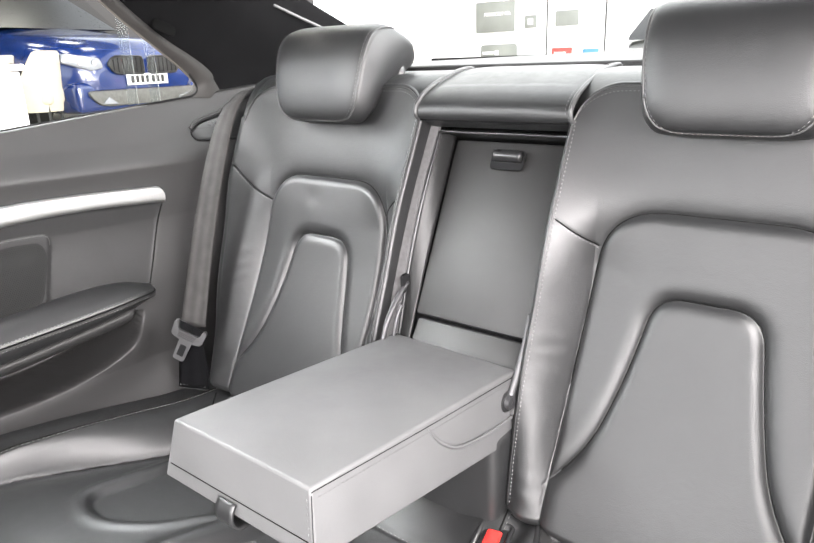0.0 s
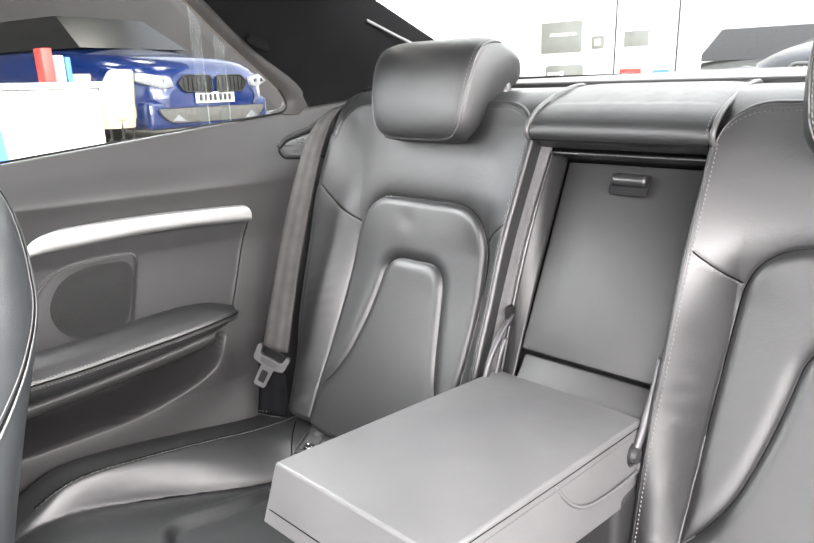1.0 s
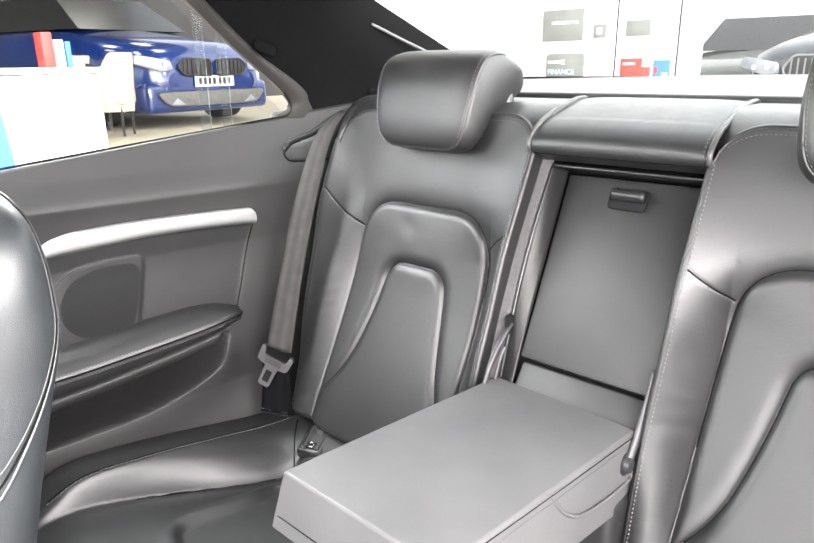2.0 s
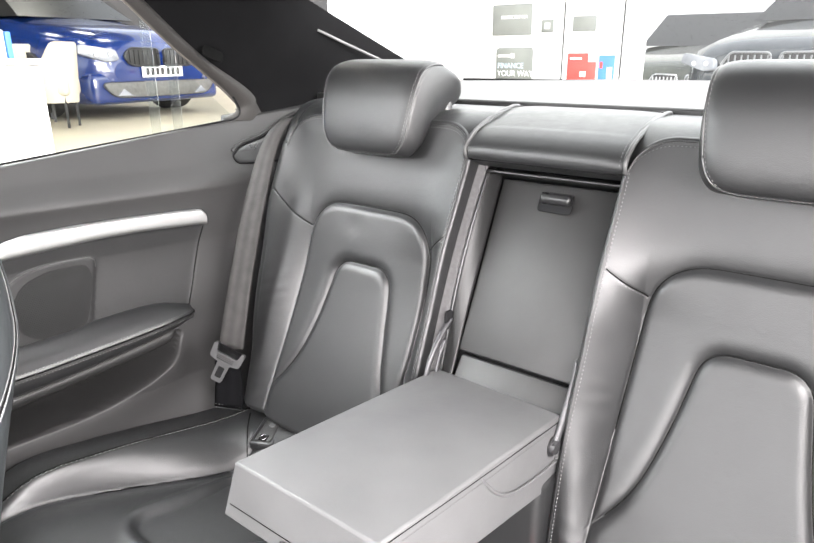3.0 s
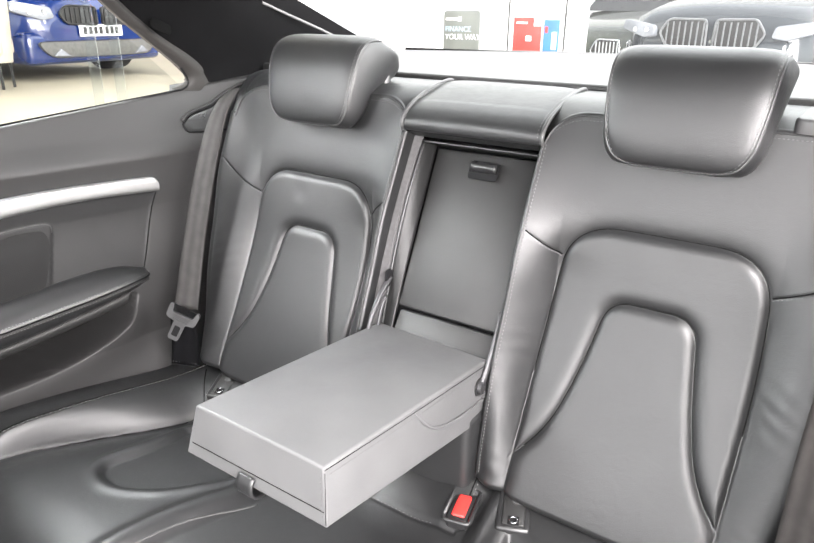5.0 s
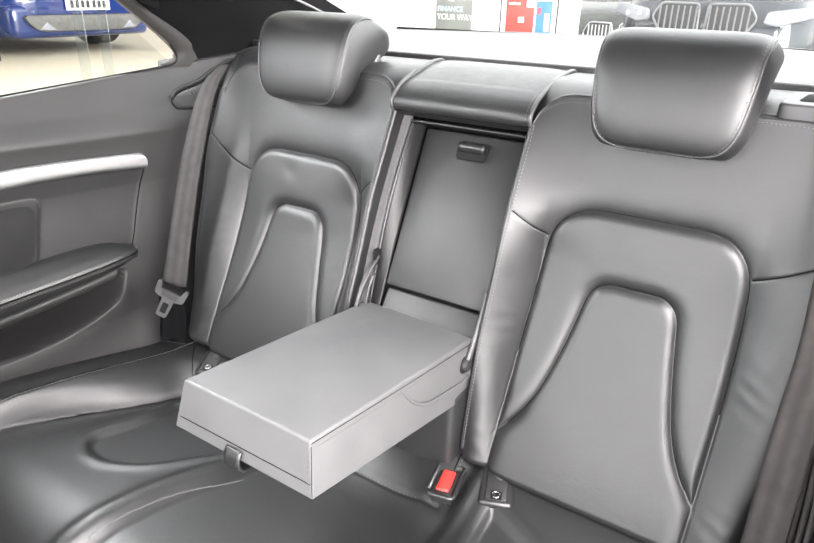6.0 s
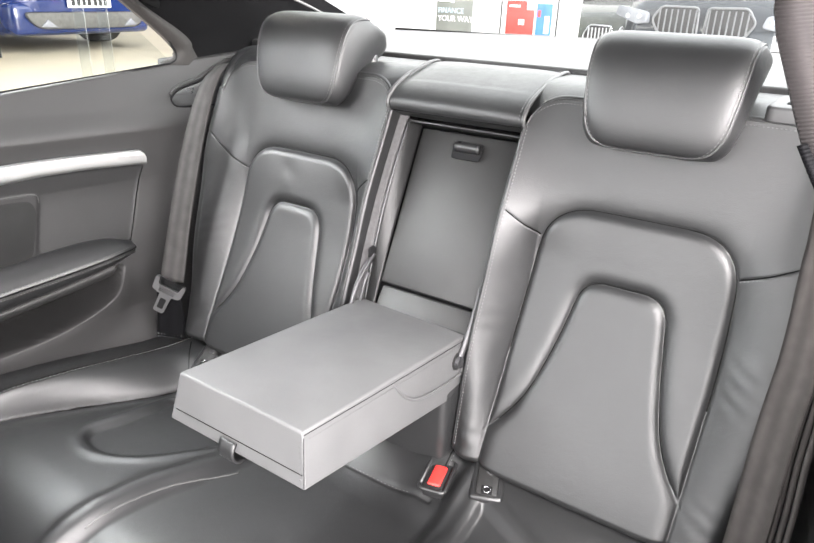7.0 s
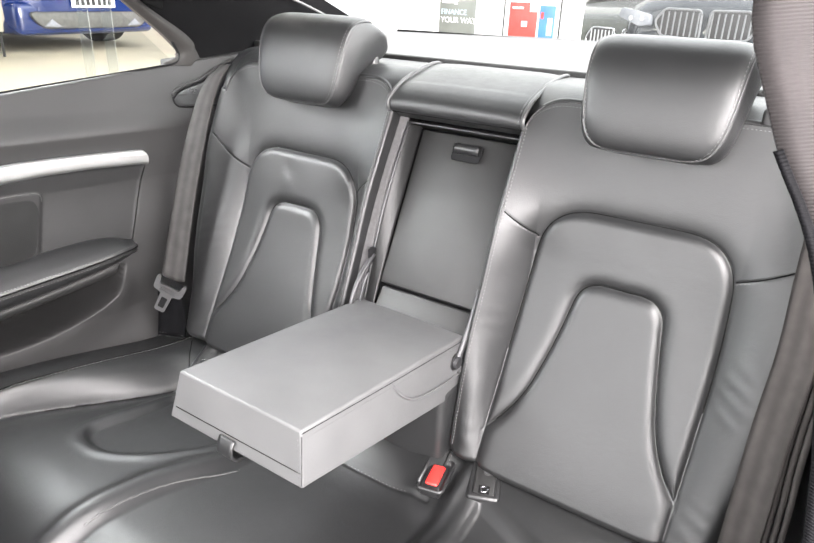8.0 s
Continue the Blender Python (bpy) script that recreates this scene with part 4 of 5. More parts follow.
g_in = round_poly([(-0.290, -0.012), (-0.264, 0.070), (-0.270, 0.094), (-0.325, 0.096), (-0.372, 0.080), (-0.395, 0.040), (-0.390, 0.006), (-0.362, -0.018)], 0.02, 6)
hy, hz = np.meshgrid(np.arange(-0.40, -0.255, 0.0034), np.arange(-0.02, 0.10, 0.0030))
hy = hy + (np.arange(hy.shape[0]) % 2 * 0.0017)[:, None]
ok = signed(g_in, hy, hz) < -0.003
for y, z in zip(hy[ok], hz[ok]):
    k = len(holes_v)
    x = -0.5976 + 0.17 * y + 0.0022 - float(recess(y, z))
    holes_v += [(x, y - 0.0009, z), (x, y, z - 0.0009), (x, y + 0.0009, z), (x, y, z + 0.0009)]
    holes_f.append((k, k + 1, k + 2, k + 3))
perf = link_mesh("perforation", holes_v, holes_f, MATT_BLACK, wall_l, smooth=False)
perf["kind"] = "stuff"

# padded arm ledge: a loft along the wall, its tip at the back
def ledge_z(y):
    zt = soft_interp(y, (-1.0, -0.403, -0.278, -0.221, -0.165, -0.128, -0.105), (-0.068, -0.021, -0.008, -0.003, -0.002, -0.010, -0.026))
    zs = soft_interp(y, (-1.0, -0.447, -0.384, -0.307, -0.223, -0.133, -0.110), (-0.077, -0.0565, -0.053, -0.045, -0.036, -0.0225, -0.028))
    zb = soft_interp(y, (-1.0, -0.456, -0.346, -0.22, -0.137, -0.110), (-0.120, -0.092, -0.080, -0.060, -0.043, -0.034))
    zp = soft_interp(y, (-1.0, -0.454, -0.341, -0.213, -0.143, -0.110), (-0.150, -0.118, -0.103, -0.084, -0.070, -0.040))
    return zt, zs, zb, zp


top_rows, low_rows, s1, s2, mid_seam = [], [], [], [], []
for y in np.linspace(-0.93, -0.107, 190):
    zt, zs, zb, zp = (float(v) for v in ledge_z(y))
    run = math.sqrt(max(0.0, 1 - max(0.0, (y + 0.19) / 0.083) ** 2.2)) if y > -0.19 else 1.0
    run = 0.12 + 0.88 * run
    xw = 0.600 - 0.17 * y
    sec = [(-0.016, zt - 0.004), (-0.008, zt + 0.0015), (0.004, zt + 0.001), (0.016, zt + (zs - zt) * 0.16), (0.026, zt + (zs - zt) * 0.36), (0.034, zt + (zs - zt) * 0.60), (0.0395, zt + (zs - zt) * 0.84), (0.0432, zs + 0.0006), (0.0428, zs - 0.0012), (0.0434, zs - 0.004),
           (0.0426, zs - 0.010), (0.0385, zb + 0.006), (0.0335, zb + 0.001), (0.027, zb - 0.001)]
    top_rows.append([(-(xw - o * run), y, z) for o, z in sec])
    low = [(0.026, zb + 0.001), (0.0325, zb - 0.0025), (0.0345, zb - 0.006), (0.031, zb + (zp - zb) * 0.55), (0.024, zp + 0.002), (0.010, zp - 0.002), (-0.05, zp - 0.001)]
    tuck = 0.03 * float(sstep(-0.165, -0.135, y))
    low_rows.append([(-(xw - o * run + tuck), y, z) for o, z in low])
    mid_seam.append((-(xw - 0.0446 * run), y, zs - 0.0007))
    s1.append((-(xw - 0.0400 * run - 0.0010), y, zs + 0.0052))
    s2.append((-(xw - 0.0437 * run - 0.0010), y, zs - 0.0065))
grid_mesh("arm_ledge", np.array(top_rows), LEATHER, wall_l, "black leather arm ledge", flip=True)
grid_mesh("ledge_trim", np.array(low_rows), SOFT_TRIM, wall_l, "dark trim under the arm ledge", flip=True)
tube("seam", mid_seam, 0.0015, SEAM, wall_l, sides=6)
stitches("stitching", s1, wall_l, 0.0036, 0.0018, 0.0006)
stitches("stitching", s2, wall_l, 0.0036, 0.0018, 0.0006)

# belt slot beside the seat shoulder
slot_poly = round_poly([(0.023, 0.246), (0.028, 0.2315), (0.05, 0.229), (0.14, 0.227), (0.14, 0.288), (0.098, 0.2735), (0.073, 0.268), (0.042, 0.2615)], [0.008, 0.009, 0.03, 0.005, 0.005, 0.03, 0.03, 0.016], 6)
slot_rows = []
for k in np.linspace(0, 1, 10):
    slot_rows.append([on_left(0.075 + (a - 0.075) * (1 - k), 0.252 + (b - 0.252) * (1 - k), 0.0012 + 0.0015 * min(1, 6 * k)) for a, b in slot_poly])
grid_mesh("belt_slot", np.array(slot_rows), GLOSS_TRIM, wall_l, "smooth dark belt slot")
tube("slot_rim", [on_left(a, b, 0.001) for a, b in np.concatenate([slot_poly[40:], slot_poly[:22]])], 0.0019, MATT_BLACK, wall_l, "black slot rim", 8)
over = smooth_line([on_left(y, z) for y, z in ((0.025, 0.251), (0.042, 0.2635), (0.073, 0.271), (0.098, 0.277), (0.135, 0.298))] + [(-0.600, 0.170, 0.318), (-0.570, 0.225, 0.332)], 0.006, 3)
tube("shoulder_trim", over + np.array([0.001, 0, 0.002]), 0.0040, SOFT_TRIM, wall_l, "soft trim moulding over the belt slot", 12)
# black tube draws the shadow that the moulding casts into the slot
tube("shoulder_shade", over + np.array([0.003, 0.001, -0.003]), 0.0024, MATT_BLACK, wall_l, "black strip for the shade under the moulding", 8)


# ---- car: belts ----
def ribbon_mesh(name, left, right, mat, parent, label="", curl=0.002, n=9):
    a, b = np.array(left, float), np.array(right, float)
    ks = np.linspace(0, 1, n)
    pts = a[:, None] * (1 - ks)[None, :, None] + b[:, None] * ks[None, :, None]
    t = np.gradient(a, axis=0)
    nrm = np.cross(t, b - a)
    nrm /= np.linalg.norm(nrm, axis=1)[:, None] + 1e-9
    pts = pts + nrm[:, None] * (curl * (1 - (2 * ks - 1) ** 2))[None, :, None]
    d = np.concatenate([[0], np.cumsum(np.linalg.norm(np.diff(a, axis=0), axis=1))])
    uvs = [(float(k), float(s)) for s in d for k in ks]
    nr, nc = pts.shape[:2]
    idx = np.arange(nr * nc).reshape(nr, nc)
    q = np.stack([idx[:-1, :-1], idx[:-1, 1:], idx[1:, 1:], idx[1:, :-1]], -1).reshape(-1, 4).tolist()
    ob = link_mesh(name, pts.reshape(-1, 3), q, mat, parent, label, uvs=uvs)
    ob.modifiers.new("thick", "SOLIDIFY").thickness = 0.0014
    return ob


belt = thing("seat_belt", "grey-brown woven rear seat belt with grey tongue beside the seat", "seat belt", (-0.54, -0.08, -0.24), "seat belts")
bo = np.array(belt.location)
bl = smooth_line([(-0.530, 0.070, 0.314), (-0.538, 0.030, 0.286), (-0.547, -0.014, 0.18), (-0.549, -0.056, 0.055), (-0.544, -0.104, -0.088)], 0.01, 2) - bo
br = smooth_line([(-0.506, 0.078, 0.320), (-0.505, 0.042, 0.288), (-0.505, 0.003, 0.19), (-0.507, -0.040, 0.055), (-0.503, -0.082, -0.100)], 0.01, 2) - bo
m_ = min(len(bl), len(br))
ribbon_mesh("webbing", resample(bl, 0.01)[:m_], resample(br, 0.01)[:m_], WEB, belt)
bl2, br2 = np.array([(-0.552, -0.108, -0.10), (-0.556, -0.110, -0.16), (-0.560, -0.117, -0.222)]) - bo, np.array([(-0.512, -0.082, -0.11), (-0.516, -0.078, -0.17), (-0.520, -0.080, -0.232)]) - bo
ribbon_mesh("lower_webbing", resample(bl2, 0.01)[:11], resample(br2, 0.01)[:11], WEB_DARK, belt, "dark lower webbing")
TA = Matrix.Translation(Vector((-0.504, -0.112, -0.087)) - Vector(bo)) @ Matrix(((0.80, -0.12, -0.58, 0), (0.55, -0.20, 0.81, 0), (-0.23, -0.97, -0.08, 0), (0, 0, 0, 1))) @ pose(0, 0, 0, 0, 0, 15)
poly = round_poly([(-0.031, -0.010), (-0.024, -0.014), (-0.020, 0.004), (0.020, 0.004), (0.024, -0.014), (0.031, -0.010), (0.029, 0.016), (0.012, 0.020), (-0.012, 0.020), (-0.029, 0.016)], 0.005, 4)
bm = prism_bm([(a, b) for a, b in poly], (0, 0, -0.005), (1, 0, 0), (0, 1, 0), 0.010, 0.003, 3)
bm.transform(TA)
part("tongue_grip", bm, TONGUE, belt, "grey plastic grip")
outer = round_poly([(-0.012, 0.019), (0.012, 0.019), (0.0105, 0.060), (-0.0105, 0.060)], 0.005, 5)
for nm, pl, mt, z0, th in (("tongue_plate", outer, TONGUE, -0.001, 0.002), ("tongue_window", round_poly([(-0.006, 0.029), (0.006, 0.029), (0.006, 0.051), (-0.006, 0.051)], 0.002, 4), MATT_BLACK, -0.0016, 0.0032)):
    bm = prism_bm([(a, b) for a, b in pl], (0, 0, z0), (1, 0, 0), (0, 1, 0), th, 0.0005, 1)
    bm.transform(TA)
    part(nm, bm, mt, belt, "steel tongue plate" if nm == "tongue_plate" else "dark window in the tongue")
for dz in (0.007, 0.0105, 0.014):
    bm = box_bm(-0.016, 0.016, dz - 0.0006, dz + 0.0006, -0.0068, -0.0045, 0.0)
    bm.transform(TA)
    part("rib", bm, HARD_TRIM, belt)
for k, dz in enumerate((0.0, 0.007)):
    stitches("anchor_stitching", [np.array((-0.556, -0.1165, -0.205 - dz)) - bo, np.array((-0.519, -0.083, -0.216 - dz)) - bo], belt)

belt_r = thing("seat_belt", "dark grey-brown woven seat belt along the seat edge", "seat belt", (0.55, -0.1, -0.24), "seat belts")
bo2 = np.array(belt_r.location)
rl = smooth_line([(0.505, 0.075, 0.315), (0.516, 0.030, 0.225), (0.517, 0.008, 0.182), (0.523, -0.034, 0.092), (0.519, -0.068, 0.020), (0.520, -0.110, -0.070), (0.520, -0.13, -0.225)], 0.01, 2) - bo2
rr = rl + np.array([0.040, -0.022, 0.004])
ribbon_mesh("webbing", rl, rr, WEB_RIGHT, belt_r, curl=0.002)
ll = smooth_line([(0.556, -0.012, 0.200), (0.554, -0.045, 0.090), (0.552, -0.085, 0.000), (0.556, -0.115, -0.065), (0.555, -0.15, -0.225)], 0.01, 2) - bo2
for k in range(4):
    tube("lap_fold", ll + np.array([0.0075 * k, -0.004 * k, 0.0]), 0.0046, WEB_RIGHT, belt_r, "bunched lap webbing", 8, 0.7)

belt_f = thing("front_seat_belt", "mauve-grey woven front seat belt hanging from the door pillar", "seat belt", (0.56, -0.60, 0.0))
bo3 = np.array(belt_f.location)
fl_ = smooth_line([(0.490, -0.596, 0.56), (0.499, -0.603, 0.454), (0.503, -0.605, 0.446), (0.512, -0.609, 0.427), (0.516, -0.610, 0.418), (0.526, -0.611, 0.403), (0.533, -0.613, 0.390), (0.540, -0.618, 0.372), (0.555, -0.622, 0.30), (0.575, -0.62, 0.1), (0.58, -0.62, -0.2)], 0.008, 2)
fr_ = fl_ + np.array([0.038, 0.026, 0.004])
ribbon_mesh("webbing", fl_ - bo3, fr_ - bo3, WEB_FRONT, belt_f, curl=0.003)

fold = fl_[(fl_[:, 2] < 0.425) & (fl_[:, 2] > 0.2)]
taper = np.clip(np.arange(len(fold)) / (0.6 * len(fold)), 0.03, 1)[:, None]
ribbon_mesh("edge_fold", fold - bo3 + np.array([-0.001, -0.002, 0]), fold - bo3 + taper * np.array([0.007, 0.003, -0.006]), WEB_DARK, belt_f, "dark folded belt edge", 0.001, 5)

# ---- car: front passenger seat, seen from behind ----
fseat = thing("car_seat", "black leather front seat back with piped edges, blue-grey reflection in its colour", "car seat", (-0.33, -0.62, -0.55))
fo = np.array(fseat.location)
prof_f = [(-0.30, -0.66, 0.24), (-0.10, -0.625, 0.245), (0.05, -0.589, 0.25), (0.108, -0.573, 0.25), (0.16, -0.557, 0.248), (0.197, -0.549, 0.246), (0.235, -0.552, 0.243), (0.272, -0.558, 0.234), (0.295, -0.563, 0.214), (0.320, -0.587, 0.16), (0.335, -0.62, 0.05)]
pz, py, ph = [np.array(c) for c in zip(*prof_f)]
zz = np.linspace(-0.30, 0.335, 80)
th_ = np.linspace(0, 2 * np.pi, 96, endpoint=False)
rows_f = []
for z in zz:
    yb, hw = soft_interp(z, pz, py, 0.02), soft_interp(z, pz, ph, 0.02)
    yb += 0.015
    dep = 0.085 * min(1.0, 0.25 + (0.34 - z) * 6)
    a = np.sign(np.cos(th_)) * np.abs(np.cos(th_)) ** 0.42
    b = np.sign(np.sin(th_)) * np.abs(np.sin(th_)) ** 0.42
    rows_f.append(np.stack([-0.408 + hw * a, yb - dep + dep * b, np.full(96, z)], -1))
grid_mesh("backrest", np.array(rows_f) - fo, FRONT_LEATHER, fseat, wrap=True)
# the piping runs down the edge, then forward across the side
for shift, rad_p, mat_p in ((0.0, 0.0022, FRONT_LEATHER), (-0.7, 0.0012, SEAM), (-1.5, 0.0005, THREAD)):
    line_p = []
    for z, r_ in zip(zz, rows_f):
        if 0.06 < z < 0.315:
            at = max(0.0, float(np.interp(z, (0.06, 0.10, 0.15, 0.20, 0.24), (0.5, 3.0, 7.0, 10.5, 11.5))) + shift)
            i = int(at)
            line_p.append(r_[i] * (1 - at + i) + r_[i + 1] * (at - i) - fo)
    tube("piping" if rad_p > 0.002 else "seam", smooth_line(line_p, 0.006, 2), rad_p, mat_p, fseat, sides=6)
part("seat_base", box_bm(-0.25, 0.22, -0.50, 0.05, 0.02, 0.30, 0.05, 4), LEATHER, fseat)

# ---- car: shelf, glass, roof and floor ----
floor = tagged(new("floor"), "dark carpeted car floor", "car floor", kind="structure")
part("carpet", box_bm(-0.80, 0.80, -2.2, 0.30, -0.62, -0.56, 0.0), CARPET, floor)

rear_wall = tagged(new("wall_back"), "dark felt partition behind the rear seats", "partition", kind="structure")
part("felt", box_bm(-0.78, 0.78, 0.262, 0.30, -0.60, 0.30), CARPET, rear_wall)

shelf = tagged(new("rear_shelf"), "pale cloth rear shelf below the back window", "parcel shelf", kind="structure")
sx_, sy_ = np.linspace(-0.66, 0.66, 50), np.linspace(0.252, 0.92, 40)
SXX, SYY = np.meshgrid(sx_, sy_)
SZZ = 0.333 + 0.012 * sstep(0.25, 0.29, SYY) + 0.02 * sstep(0.3, 0.9, SYY) + 0.004 * np.cos(SXX * 4)
lip_row = np.stack([SXX, SYY, SZZ], -1)
down = lip_row[:1].copy()
down[..., 2] -= 0.08
grid_mesh("shelf_board", np.concatenate([down, lip_row]), SHELF, shelf)
part("shelf_edge", box_bm(-0.62, 0.62, 0.246, 0.262, 0.318, 0.3535, 0.005, 3), HARD_TRIM, shelf, "dark shelf edge")
# solid black box stands in for the shade between seat tops and shelf
part("shelf_gap_shade", box_bm(-0.60, 0.60, 0.236, 0.252, 0.26, 0.318), MATT_BLACK, shelf, "black filler for the shade in the gap behind the seats")
belt_guide = thing("belt_guide", "pale plastic belt guide on the seat top with a dark slot", "belt guide", (0.466, 0.15, 0.342))
outer_g = round_poly([(-0.035, -0.05), (0.04, -0.05), (0.04, 0.04), (-0.025, 0.04)], 0.015, 6)
part("rim", prism_bm([(a, b) for a, b in outer_g], (0, 0, -0.012), (1, 0, 0), (0, 1, 0.08), 0.018, 0.004, 3), TONGUE, belt_guide)
part("slot", prism_bm([(a, b) for a, b in round_poly([(-0.015, -0.03), (0.03, -0.03), (0.03, 0.02), (-0.008, 0.02)], 0.008, 5)], (0, 0, 0.0055), (1, 0, 0), (0, 1, 0.08), 0.0012, 0.0004), MATT_BLACK, belt_guide, "dark slot")

roof = tagged(new("ceiling"), "dark cloth headliner of the car roof", "headliner", kind="structure")
ru, rv = np.meshgrid(np.linspace(-1, 1, 30), np.linspace(-1.15, 0.17, 40))
grid_mesh("headliner", np.stack([ru * 0.56, rv, 0.66 - 0.05 * ru ** 2 - 0.09 * np.clip(rv + 0.2, 0, 1) ** 2 * 2.2], -1), HEADLINER, roof)


def pillar(side):
    pil = tagged(new("pillar"), "dark cloth rear roof pillar between side and back window", "roof pillar", kind="structure")
    # trim beside the glass, with a rounded lower corner
    strip_l = [(0.657, 0.030, 0.312), (0.652, 0.054, 0.320), (0.651, 0.061, 0.328), (0.649, 0.060, 0.335), (0.647, 0.051, 0.345), (0.640, 0.023, 0.367), (0.627, -0.030, 0.402), (0.613, -0.081, 0.434), (0.608, -0.104, 0.450), (0.580, -0.212, 0.53), (0.556, -0.312, 0.615)]
    edge = smooth_line([(side * x, y, z) for x, y, z in strip_l], 0.004, 2)
    wide = (0.030 + 0.016 * sstep(0.42, 0.34, edge[:, 2]))[:, None]
    inner = edge + wide * np.array([-side * 0.13, 1.0, 0.28])
    turn_at = int(np.argmax(edge[:, 1]))
    for i in range(turn_at):
        inner[i] = inner[turn_at] + (turn_at - i) / turn_at * np.array([0, 0.022, -0.040])
    cols = [edge + (inner - edge) * k + np.array([-side * 0.011 * math.sin(math.pi * min(1, k * 0.95 + 0.05)), 0, 0]) for k in np.linspace(0, 1, 12)]
    grid_mesh("edge_trim", np.stack([edge + np.array([side * 0.012, 0.012, 0.0])] + cols, 1), PILLAR_TRIM, pil, "grey pillar trim")
    # added pale tube: the brightness of the trim right beside the glass
    tube("edge_strip", edge[turn_at - 1:] + np.array([-side * 0.001, 0.003, 0.001]), 0.0034, PILLAR_EDGE, pil, "pale beige strip painted as window light on the trim edge", 8, 0.8)
    # cloth lining from the trim back to the window
    front = resample(np.concatenate([[inner[0]], inner[turn_at:] + np.array([-side * 0.001, -0.006, 0])]), 0.012)
    k = np.linspace(0, 1, len(front))[:, None]
    back = np.array([side * 0.625, 0.68, 0.370]) * (1 - k) + np.array([side * 0.560, 0.12, 0.552]) * k
    s = np.linspace(0, 1, 24)
    pts = front[:, None] * (1 - s)[None, :, None] + back[:, None] * s[None, :, None]
    pts[..., 0] -= side * 0.015 * np.sin(np.pi * s)[None, :] * (1 - 0.3 * k)
    grid_mesh("lining", pts, HEADLINER, pil, flip=side > 0)
    tube("glass_edge", [(side * 0.578, 0.22, 0.476), (side * 0.580, 0.295, 0.453), (side * 0.580, 0.402, 0.421), (side * 0.59, 0.50, 0.392)], 0.003, SHELF, pil, "pale edge of the back window", 6)
    return pil


for p_side in (-1, 1):
    pillar(p_side)
hook = thing("coat_hook", "small black folding coat hook on the roof pillar", "coat hook", (-0.594, -0.022, 0.431))
hook_poly = round_poly([(-0.020, -0.009), (0.020, -0.009), (0.020, 0.009), (-0.020, 0.009)], 0.008, 6)
along, across = Vector((0.088, 0.92, -0.38)).normalized(), Vector((-0.20, 0.36, 0.82)).normalized()
part("base", prism_bm([(a, b) for a, b in hook_poly], (0, 0, 0), along, across, 0.002, 0.0008), HOOK_BLACK, hook)
tube("rim", [along * a + across * b for a, b in np.concatenate([hook_poly, hook_poly[:1]])], 0.0016, HOOK_BLACK, hook, "smooth black rim", 8)

win_l = tagged(new("window_1"), "clear side window of the car with a black seal", "car window", kind="structure")
pane = link_mesh("pane", [(-0.668, 0.075, 0.305), (-0.820, -0.95, 0.21), (-0.72, -0.95, 0.62), (-0.575, -0.32, 0.605)], [(0, 1, 2, 3)], GLASS, win_l, smooth=False)
pane.visible_shadow = False
seal_line = [(-0.650 + 0.17 * y, y, sill_z(y) + 0.003) for y in np.linspace(-0.94, 0.045, 60)]
seal_tail = smooth_line([seal_line[-1], (-0.644, 0.062, 0.3165), (-0.645, 0.066, 0.330), (-0.637, 0.045, 0.353)], 0.004, 3)
tube("seal", np.concatenate([np.array(seal_line), seal_tail[1:]]), 0.0020, MATT_BLACK, win_l, "black rubber seal", 8)

win_b = tagged(new("window_2"), "clear sloping back window of the car", "car window", kind="structure")
gu, gv = np.meshgrid(np.linspace(-1, 1, 20), np.linspace(0, 1, 12))
bp = grid_mesh("pane", np.stack([gu * (0.64 - 0.10 * gv), 0.90 - 0.80 * gv - 0.05 * gu ** 2 * (1 - gv), 0.355 + 0.25 * gv ** 0.8], -1), GLASS, win_b)
bp.visible_shadow = False
tube("seal", [(x, 0.88 - 0.05 * (x / 0.64) ** 2, 0.364) for x in np.linspace(-0.64, 0.64, 40)], 0.003, MATT_BLACK, win_b, "black rubber seal", 8)

front_end = tagged(new("bulkhead"), "dark plain front bulkhead of the car", "bulkhead", kind="structure")
part("dashboard", box_bm(-0.80, 0.80, -2.2, -1.45, -0.56, 0.10, 0.08, 4), HARD_TRIM, front_end)
part("outer_sill", box_bm(0.66, 0.80, -2.2, -0.44, -0.60, -0.42, 0.02, 2), HARD_TRIM, front_end)
part("left_door", box_bm(-0.90, -0.78, -2.2, -0.94, -0.60, 0.22, 0.03, 2), SOFT_TRIM, front_end)

# ---- outside: forecourt and showroom ----
PAVE = material("grey_paving", (0.30, 0.30, 0.29), 0.8, vary=0.12, scale=1.5, grain=0.4, grain_scale=150)
CREAM = material("cream_floor_tile", (0.44, 0.40, 0.305), 0.35, vary=0.05, scale=2)
WHITE = material("white_paint", (0.80, 0.80, 0.79), 0.55, vary=0.03, scale=3)
DARKWALL = material("brown_grey_wall", (0.035, 0.033, 0.033), 0.6, vary=0.2, scale=1.2)
BLUE = material("blue_car_paint", (0.003, 0.018, 0.105), 0.22, vary=0.05, scale=6, coat=0.8)
DARKPAINT = material("dark_car_paint", (0.03, 0.035, 0.04), 0.2, vary=0.05, scale=6, coat=0.8)
TYRE = material("tyre_rubber", (0.02, 0.02, 0.02), 0.8, scale=20)
